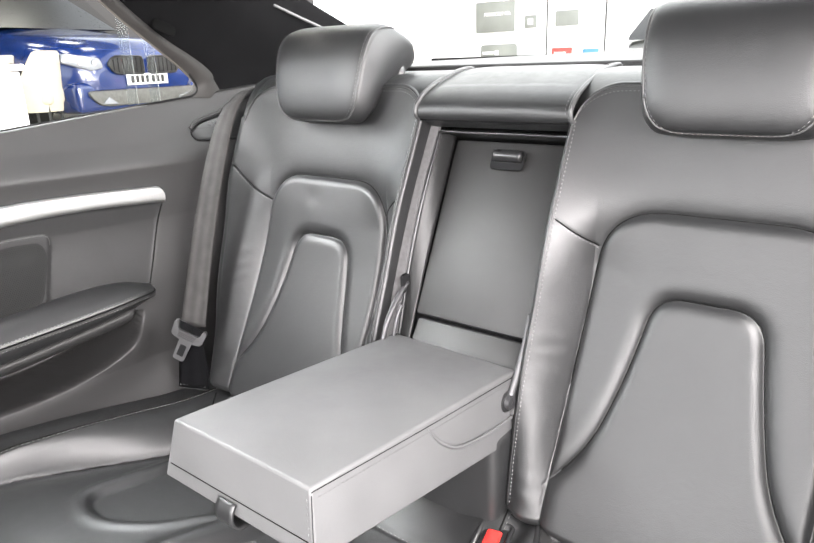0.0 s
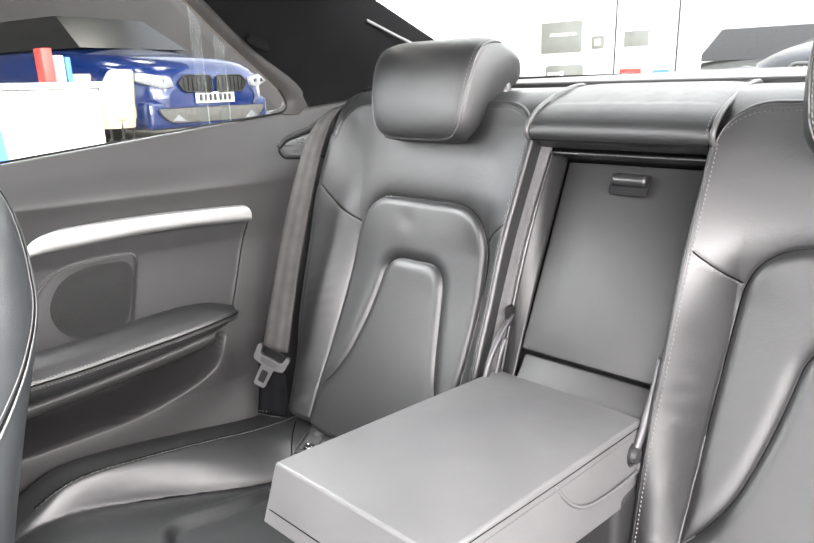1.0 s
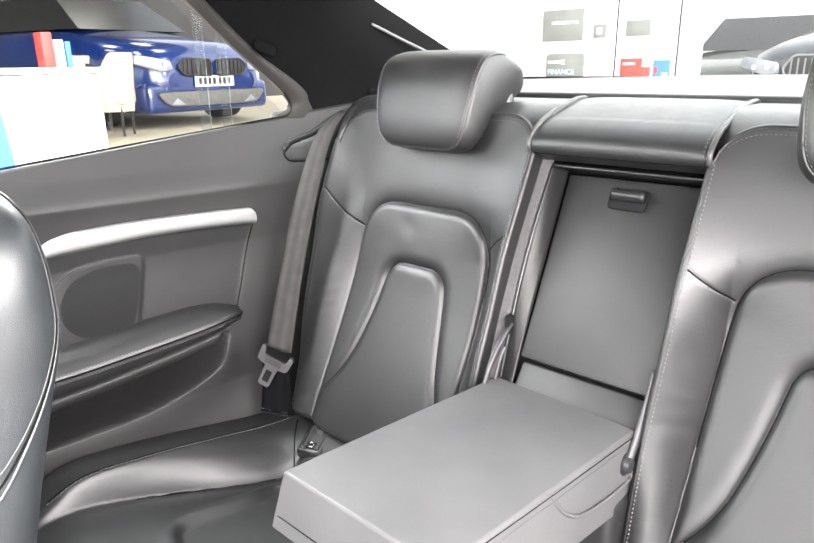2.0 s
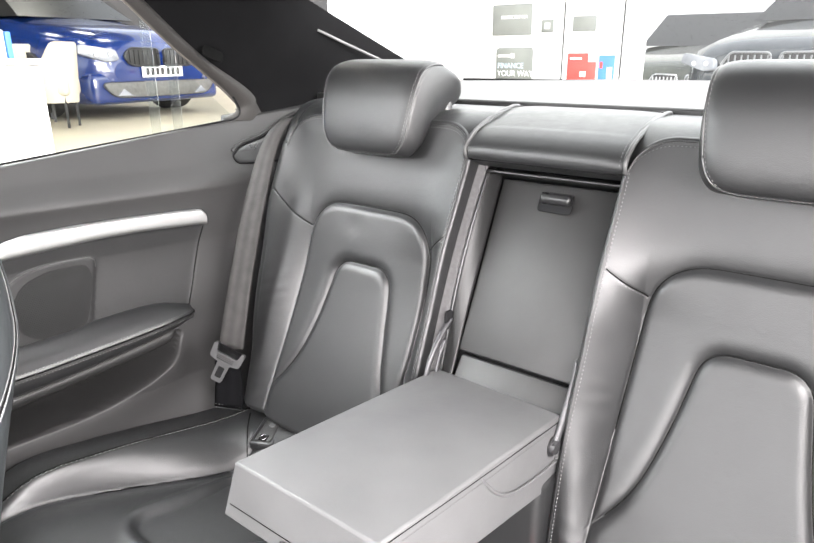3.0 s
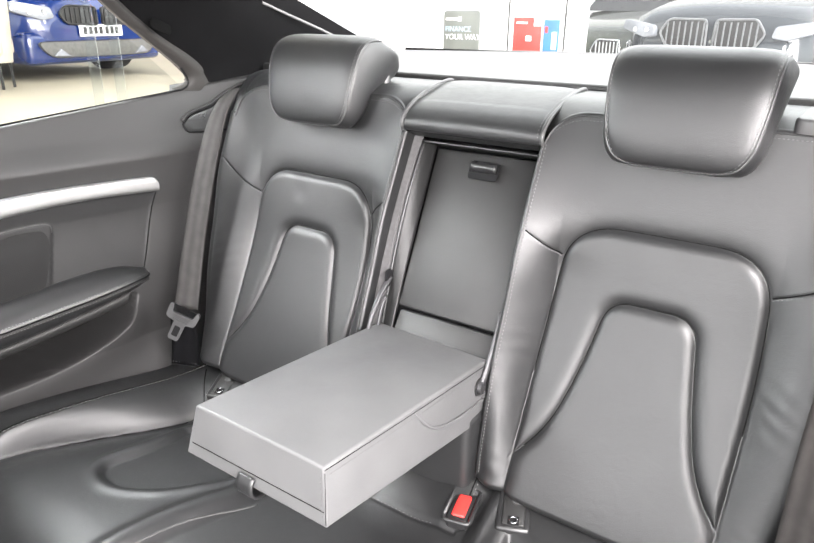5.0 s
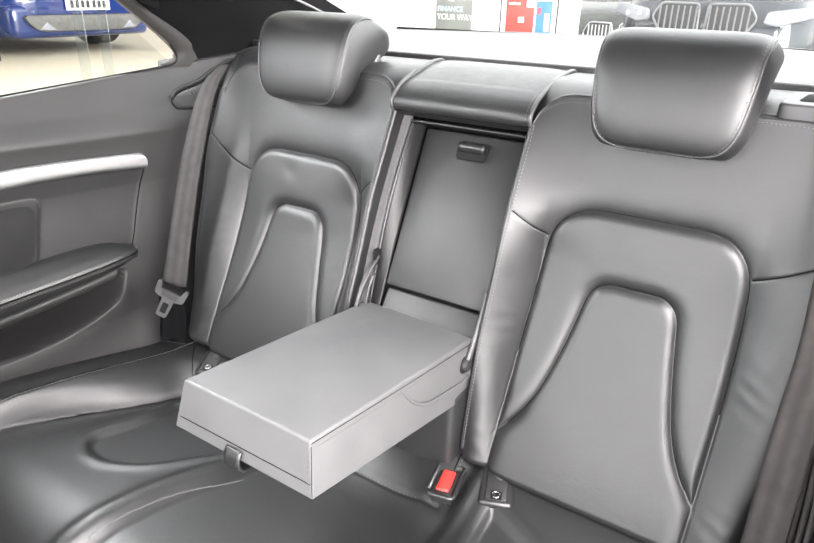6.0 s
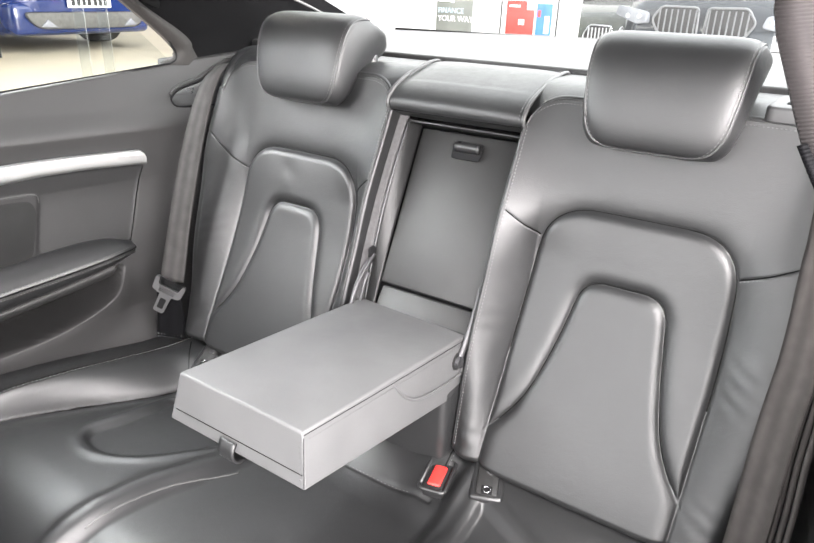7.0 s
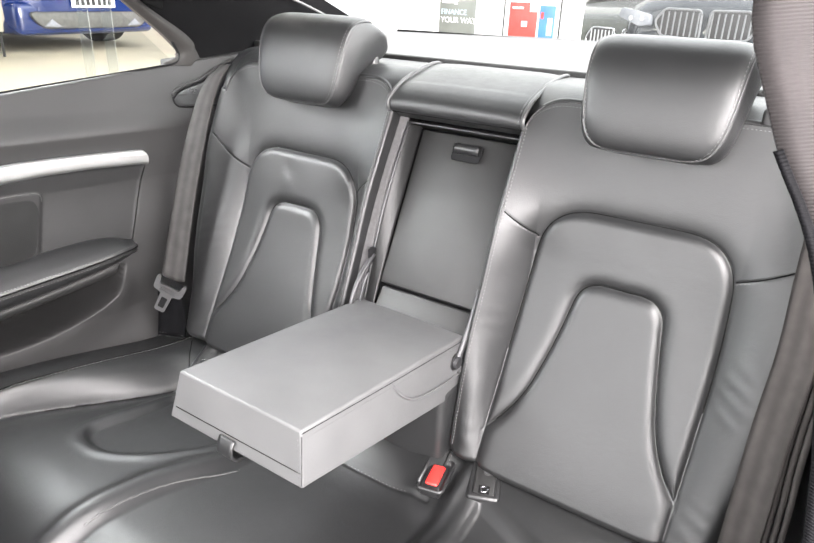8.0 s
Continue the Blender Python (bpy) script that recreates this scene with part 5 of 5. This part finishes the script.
CHROME = material("chrome", (0.75, 0.75, 0.76), 0.12, metal=1.0, scale=20)
LENS = material("headlamp_lens", (0.20, 0.21, 0.23), 0.12, vary=0.1, scale=30, coat=1.0)
# charcoal lightened in the colour by the back window's hazy glare
POSTER = material("glare_paled_charcoal", (0.17, 0.18, 0.165), 0.6, vary=0.15, scale=4)
POSTER_RED = material("red_poster", (0.65, 0.05, 0.04), 0.5, vary=0.2, scale=8)
POSTER_BLUE = material("blue_poster", (0.05, 0.18, 0.48), 0.5, vary=0.2, scale=8)
PRINT = material("white_print", (0.80, 0.80, 0.80), 0.5, scale=20)
FRAME_GREY = material("grey_metal_frame", (0.45, 0.46, 0.46), 0.4, vary=0.05, scale=10)
TAUPE = material("taupe_leather", (0.42, 0.38, 0.30), 0.5, vary=0.06, scale=10)
BLACKMARK = material("black_print", (0.02, 0.02, 0.02), 0.5, scale=20)

ground = tagged(new("ground"), "grey paved forecourt", "ground", kind="structure")
part("paving", box_bm(-400, 400, -400, 400, -0.95, -0.70), PAVE, ground)
pave = tagged(new("pavement"), "pale paved terrace a step above the forecourt", "pavement", kind="structure")
part("slab", box_bm(-2.5, 14, 3.9, 11.6, -0.69, -0.50, 0.01), PAVE, pave)
slab = tagged(new("showroom_floor"), "cream tiled showroom floor on a raised slab", "floor", kind="structure")
part("slab", box_bm(-16, -2.6, -6, 5.0, -0.70, -0.18), CREAM, slab)
part("slab", box_bm(-16, -4.7, 5.0, 11.6, -0.70, -0.18), CREAM, slab)
wall_s = tagged(new("showroom_wall"), "dark brown-grey back wall of the showroom", "wall", kind="structure")
part("wall_face", box_bm(-12.3, -12.0, -6, 11.6, -0.18, 3.6), DARKWALL, wall_s)
ceil_s = tagged(new("showroom_ceiling"), "dark showroom ceiling with square lights", "ceiling", kind="structure")
part("slab", box_bm(-12.3, -2.6, -6, 5.0, 3.4, 3.6), DARKWALL, ceil_s)
LAMP = lamp_material("lamp_glow", (1.0, 0.96, 0.88), 6.0)
for i in range(4):
    for j in range(3):
        lampo = thing("ceiling_light", "square white recessed showroom ceiling light", "ceiling light", (-4.2 - 2.2 * j, -2.5 + 2.1 * i, 3.39), "ceiling lights")
        part("diffuser", box_bm(-0.35, 0.35, -0.35, 0.35, -0.012, 0.0, 0.004), LAMP, lampo)
        part("frame", box_bm(-0.39, 0.39, -0.39, 0.39, -0.008, 0.008, 0.003), FRAME_GREY, lampo)

FIN_GLASS = glass_material("thick_glass", (0.90, 0.92, 0.92), 0.22)
fin = thing("glass_fin", "tall clear glass fin behind the showroom window", "glass fin", (-3.2, 1.40, -0.18), "glass fins")
part("pane", box_bm(-0.002, 0.002, -0.032, 0.032, 0, 3.58, 0.0), FIN_GLASS, fin, smooth=False)
copy_thing(fin, pose(-3.2, 1.545, -0.18))

desk = thing("reception_desk", "white lacquered reception desk with a slim top", "desk", (-4.0, -0.2, -0.18))
part("front_panel", box_bm(-0.35, 0.30, -1.6, 1.22, 0.0, 0.56, 0.01), WHITE, desk)
part("top", box_bm(-0.42, 0.33, -1.65, 1.24, 0.565, 0.60, 0.008), WHITE, desk)
sign = thing("standing_sign", "blue and white freestanding leaflet stand", "sign", (-2.80, 0.08, -0.18))
part("board", hull_bm([(-0.02, -0.25, 0), (0.02, -0.25, 0), (0.02, 0.15, 0), (-0.02, 0.15, 0), (-0.02, -0.35, 1.3), (0.02, -0.35, 1.3), (0.02, 0.05, 1.3), (-0.02, 0.05, 1.3)], 0.005, 1), POSTER_BLUE, sign)
for k in range(6):
    part("text_bar", box_bm(0.021, 0.025, -0.22 + 0.0, 0.05 - 0.03 * (k % 2), 0.12 + 0.17 * k, 0.16 + 0.17 * k), PRINT, sign)
for nm, lab, y, h, w, mt in (("folder", "red upright folder on the desk", 0.85, 0.20, 0.06, POSTER_RED), ("folder", "white upright folder on the desk", 0.915, 0.16, 0.05, PRINT), ("folder", "blue and white upright folder on the desk", 0.965, 0.15, 0.03, POSTER_BLUE)):
    fo_ = thing(nm, lab, "folder", (-4.0, y, 0.42), "folders")
    part("cover", box_bm(-0.06, 0.06, -w / 2, w / 2, 0.0, h, 0.004), mt, fo_)
monitor = thing("monitor", "black computer screen on the desk", "monitor", (-4.15, 0.34, 0.42))
part("screen", box_bm(-0.015, 0.015, -0.22, 0.16, 0.06, 0.30, 0.006), BLACKMARK, monitor)
part("foot", box_bm(-0.06, 0.06, -0.08, 0.05, 0.0, 0.06, 0.006), BLACKMARK, monitor)


def tub_chair(x, y, rz):
    ch = thing("tub_chair", "taupe leather tub chair in the showroom", "chair", (x, y, -0.18), "tub chairs")
    n = 28
    rows = []
    for h, k in ((0.22, 0.90), (0.30, 0.95), (0.45, 1.0), (0.6, 1.05), (0.72, 1.08), (0.735, 1.04), (0.72, 0.96), (0.5, 0.9), (0.42, 0.85)):
        th2 = np.linspace(-2.0, 2.0, n)
        hh = np.minimum(h, 0.42 + 0.33 * sstep(2.0, 0.9, np.abs(th2)))
        rows.append(np.stack([-0.29 * k * np.cos(th2), 0.29 * k * np.sin(th2), hh], -1))
    grid_mesh("shell", np.array(rows), TAUPE, ch)
    part("seat", box_bm(-0.24, 0.28, -0.24, 0.24, 0.28, 0.44, 0.04, 3), TAUPE, ch)
    for ax in (-0.18, 0.2):
        for ay in (-0.18, 0.18):
            part("leg", box_bm(ax - 0.012, ax + 0.012, ay - 0.012, ay + 0.012, 0.0, 0.285), BLACKMARK, ch, "slim dark leg")
    ch.rotation_euler = (0, 0, rz)
    return ch


tub_chair(-5.88, 2.02, radians(-137)).scale = (0.8, 0.66, 1.0)
tub_chair(-6.65, 2.13, radians(-20))


# grey instead of dark: floor and glass reflections are put into the colour
LOWER_GRILLE = material("reflection_grey_grille", (0.10, 0.10, 0.095), 0.5, vary=0.2, scale=30)


def show_car(name, label, at, rz, paint, grille_mat, w=1.85, h=1.42, ln=4.6, grille_w=0.62, grille_h=0.13, slat_mat=None):
    """A parked car: lofted body with bonnet, cabin, lamps, twin grille, plate and wheels. Its nose points along +x."""
    c = thing(name, label, "car", at)
    prof = [(2.25, 0.30, 0.68, 0.70), (2.20, 0.22, 0.77, 0.80), (2.0, 0.20, 0.86, 0.92), (1.5, 0.20, 0.93, 0.98), (0.9, 0.20, 1.02, 1.0), (0.2, 0.20, 1.05, 1.0), (-1.3, 0.20, 1.06, 1.0), (-2.0, 0.22, 1.05, 0.97), (-2.3, 0.35, 0.90, 0.85)]
    rows = []
    for x, z0, z1, k in prof:
        hw = w / 2 * k
        ring = [(-hw * 0.9, z0), (-hw, z0 + 0.15), (-hw, z1 - 0.22), (-hw * 0.93, z1 - 0.06), (-hw * 0.6, z1), (0, z1 + 0.02), (hw * 0.6, z1), (hw * 0.93, z1 - 0.06), (hw, z1 - 0.22), (hw, z0 + 0.15), (hw * 0.9, z0)]
        rows.append([(x * ln / 4.6, a, b * h / 1.42) for a, b in smooth_line(ring, 0.06, 2)[:60]])
    m0 = min(len(r_) for r_ in rows)
    rows = [[tuple(q) for q in np.array(r_)[np.linspace(0, len(r_) - 1, m0).astype(int)]] for r_ in rows]
    rows.insert(0, [(rows[0][0][0] + 0.03, q[1] * 0.9, 0.45 + (q[2] - 0.45) * 0.6) for q in rows[0]])
    grid_mesh("body", np.array(rows), paint, c)
    part("nose", box_bm(2.0 * ln / 4.6, 2.27 * ln / 4.6, -w * 0.34, w * 0.34, 0.26, 0.64 * h / 1.42, 0.06, 3), paint, c)
    cab = [(1.0, 1.02, 0.70), (0.35, 1.40, 0.56), (-0.9, 1.42, 0.56), (-1.8, 1.06, 0.66)]
    bm = bmesh.new()
    vs = [[bm.verts.new((x * ln / 4.6, s * k * w / 1.85, z * h / 1.42)) for s in (-1, 1)] for x, z, k in cab]
    for (a, b), (d, e) in zip(vs[:-1], vs[1:]):
        bm.faces.new((a, b, e, d))
    bm.faces.new([v[0] for v in vs])
    bm.faces.new([v[1] for v in vs][::-1])
    part("cabin", bm, GLOSS_TRIM, c, "dark glazed cabin", smooth=False)
    zf = (0.60 if h < 1.6 else 0.66) * h / 1.42
    xf = 2.285 * ln / 4.6
    for s in (-1, 1):
        shape = round_poly([(s * 0.03, zf - grille_h), (s * grille_w * 0.46, zf - grille_h * 0.85), (s * grille_w * 0.55, zf + 0.01), (s * grille_w * 0.45, zf + grille_h), (s * 0.04, zf + grille_h * 0.95)], 0.04, 5)
        if s < 0:
            shape = shape[::-1]
        g = part("grille", prism_bm([(a, b) for a, b in shape], (xf - 0.02, 0, 0), (0, 1, 0), (0, 0, 1), 0.03, 0.01), grille_mat, c, "dark kidney grille")
        tube("grille_frame", [(xf + 0.014, a, b) for a, b in np.concatenate([shape, shape[:1]])], 0.010, slat_mat or CHROME, c, "grille frame", 6)
        for k in range(7):
            yy = s * (0.06 + k * (grille_w / 2 - 0.09) / 6)
            part("grille_slat", box_bm(xf + 0.012, xf + 0.022, yy - 0.006, yy + 0.006, zf - grille_h * 0.8, zf + grille_h * 0.8), slat_mat or FRAME_GREY, c)
        lamp_p = round_poly([(s * 0.50, zf - 0.03), (s * 0.62, zf - 0.05), (s * 0.88, zf + 0.03), (s * 0.86, zf + 0.12), (s * 0.52, zf + 0.07)], 0.03, 5)
        if s < 0:
            lamp_p = lamp_p[::-1]
        part("headlamp", prism_bm([(a, b) for a, b in lamp_p], (xf + 0.10 + 0.15 * zf, 0, 0), (-0.26 * s, 1, 0), (-0.15, 0, 1), 0.05, 0.015), LENS, c, "clear headlamp")
        for dy in (0.60, 0.73):
            bm = bmesh.new()
            bmesh.ops.create_cone(bm, cap_ends=True, segments=20, radius1=0.030, radius2=0.024, depth=0.03, matrix=pose(xf + 0.145 - 0.26 * dy, s * dy, zf + 0.03, 0, 90, 0))
            part("projector", bm, CHROME, c, "bright round projector")
        for xw in (1.38 * ln / 4.6, -1.42 * ln / 4.6):
            bm = bmesh.new()
            bmesh.ops.create_cone(bm, cap_ends=True, segments=32, radius1=0.33, radius2=0.33, depth=0.22, matrix=pose(xw, s * (w / 2 - 0.10), 0.33, 90, 0, 0))
            wh = part("wheel", bm, TYRE, c, "black tyre")
            bm = bmesh.new()
            bmesh.ops.create_cone(bm, cap_ends=True, segments=32, radius1=0.22, radius2=0.20, depth=0.02, matrix=pose(xw, s * (w / 2 + 0.012), 0.33, 90 * s, 0, 0))
            part("rim", bm, CHROME, wh, "alloy rim")
    part("bumper", box_bm(1.7 * ln / 4.6, xf - 0.035, -w * 0.44, w * 0.44, 0.15, 0.46, 0.07, 3), paint, c)
    low_g = round_poly([(-0.74, 0.365), (-0.60, 0.215), (0.60, 0.215), (0.74, 0.365)], 0.09, 6)
    part("lower_grille", prism_bm([(a, b) for a, b in low_g], (xf - 0.030, 0, 0), (0, 1, 0), (0, 0, 1), 0.034, 0.008), LOWER_GRILLE, c, "lower grille with pale reflections painted in as grey")
    tube("grille_edge", [(xf + 0.006, a, b) for a, b in np.concatenate([low_g, low_g[:1]])], 0.003, DARK_STEEL, c, "thin edge of the lower grille", 6)
    for s in (-1, 1):
        fin = [(s * 0.40, 0.225), (s * 0.58, 0.235), (s * 0.50, 0.30)]
        part("grille_fin", prism_bm(fin[::s], (xf - 0.008, 0, 0), (0, 1, 0), (0, 0, 1), 0.022, 0.003), LENS, c, "bright fin")
    pl = part("number_plate", box_bm(xf + 0.004, xf + 0.014, -0.26, 0.26, 0.405, 0.516, 0.003), PRINT, c, "white number plate")
    for k in range(7):
        y0 = -0.215 + k * 0.062 + (0.012 if k > 3 else 0)
        part("plate_bar", box_bm(xf + 0.0142, xf + 0.0155, y0, y0 + 0.042, 0.425, 0.496), BLACKMARK, pl, "plain dark bar")
    c.rotation_euler = (0, 0, rz)
    return c


show_car("blue_car", "bright blue saloon car parked in the showroom", (-8.43, 2.99, -0.18), radians(8), BLUE, BLACKMARK, grille_w=0.84, grille_h=0.09, slat_mat=GLOSS_TRIM)
show_car("dark_suv", "dark grey off-road car with wide chrome kidney grille", (-0.50, 8.36, -0.50), radians(-98), DARKPAINT, BLACKMARK, 1.95, 1.75, 4.9, 0.85, slat_mat=material("grey_slats", (0.16, 0.165, 0.17), 0.4, scale=20))
show_car("grey_car", "dark olive saloon car parked by the showroom doors", (-2.1, 8.75, -0.50), radians(-82), material("olive_paint", (0.045, 0.05, 0.04), 0.25, scale=6, coat=0.8), BLACKMARK)

facade = tagged(new("showroom_facade"), "white rendered showroom front with posters and glazed doors", "facade", kind="structure")
part("wall_face", box_bm(-9.0, 14.0, 11.6, 12.0, -0.70, 5.0), WHITE, facade)
side_f = tagged(new("showroom_pier"), "white rendered pier beside the showroom glass", "wall", kind="structure")
part("wall_face", box_bm(-4.35, -1.97, 5.6, 5.9, -0.70, 5.0), WHITE, side_f)


def poster(name, label, x, y, z, w, h, mat, bars):
    p = thing(name, label, "poster", (x, y, z), "posters")
    part("sheet", box_bm(-w / 2, w / 2, -0.012, 0.0, 0, h, 0.004), mat, p)
    for bx, bz, bw, bh, bm_ in bars:
        part("print_bar", box_bm(bx - bw / 2, bx + bw / 2, -0.016, -0.012, bz, bz + bh), bm_, p)
    return p


POSTER_TEXT = material("pale_blue_print", (0.45, 0.62, 0.72), 0.5, scale=20)


def lettering(words, at, size, mat, parent):
    """Flat raised letters in the built-in font, facing the car."""
    cu = bpy.data.curves.new("lettering", "FONT")
    cu.body, cu.size, cu.extrude = words, size, 0.002
    tmp = bpy.data.objects.new("lettering", cu)
    me = bpy.data.meshes.new_from_object(tmp)
    bpy.data.objects.remove(tmp)
    me.transform(pose(at[0], at[1], at[2], 90, 0, 0))
    me.materials.append(mat)
    ob = new("lettering", me)
    ob.parent = parent
    ob["label"] = "printed words"
    return ob


offer = thing("poster", "charcoal poster with rounded corners and white words on the white pier", "poster", (-3.225, 5.59, 0.03), "posters")
part("sheet", prism_bm([(a, b) for a, b in round_poly([(-0.215, 0), (0.215, 0), (0.215, 0.47), (-0.215, 0.47)], 0.04, 6)], (0, 0, 0), (1, 0, 0), (0, 0, 1), 0.012, 0.002), POSTER, offer)
part("print_bar", box_bm(-0.19, -0.05, -0.017, -0.0125, 0.375, 0.40), PRINT, offer)
part("print_bar", box_bm(-0.04, 0.0, -0.017, -0.0125, 0.365, 0.41), PRINT, offer)
lettering("FINANCE", (-0.195, -0.015, 0.265), 0.075, POSTER_TEXT, offer)
lettering("YOUR WAY", (-0.195, -0.015, 0.185), 0.080, PRINT, offer)
poster("poster", "red and white poster on the white door", -2.47, 5.59, 0.10, 0.30, 0.34, POSTER_RED, [(0.02, 0.12, 0.06, 0.05, PRINT), (0.11, 0.26, 0.08, 0.085, PRINT), (-0.06, 0.28, 0.12, 0.02, PRINT)])
poster("poster", "blue and white poster on the white door", -2.215, 5.59, 0.10, 0.16, 0.32, POSTER_BLUE, [(0.035, 0.05, 0.05, 0.16, PRINT), (-0.05, 0.2, 0.03, 0.06, POSTER_RED)])
perfect = poster("poster", "dark grey picture panel with white words on the white pier", -3.27, 5.59, 0.62, 0.46, 0.30, POSTER, [])
lettering("PERFECTLY MA", (-0.125, -0.015, 0.160), 0.046, PRINT, perfect)
poster("poster", "dark grey picture panel on the white door", -2.47, 5.59, 0.64, 0.24, 0.14, POSTER, [])
poster("poster", "small green and grey picture panel on the white pier", -2.86, 5.59, 0.64, 0.13, 0.12, POSTER, [(0.0, 0.03, 0.06, 0.06, FRAME_GREY)])
gaps = thing("door_leaf", "white showroom door leaf with dark edge gaps", "door", (-2.385, 5.595, -0.50), "door leaves")
part("leaf", box_bm(-0.29, 0.29, -0.004, 0.0, 0.02, 2.4), WHITE, gaps)
for gx_ in (-0.30, 0.30):
    part("edge_gap", box_bm(gx_ - 0.006, gx_ + 0.006, -0.003, 0.001, 0.0, 2.4), BLACKMARK, gaps, "dark door gap")
grey_panel = thing("louvre_panel", "pale grey louvred panel beside the showroom door", "panel", (-2.02, 5.595, -0.50))
for k in range(24):
    part("slat", box_bm(-0.045, 0.045, -0.012, 0.0, 0.06 + 0.06 * k, 0.10 + 0.06 * k), FRAME_GREY, grey_panel)
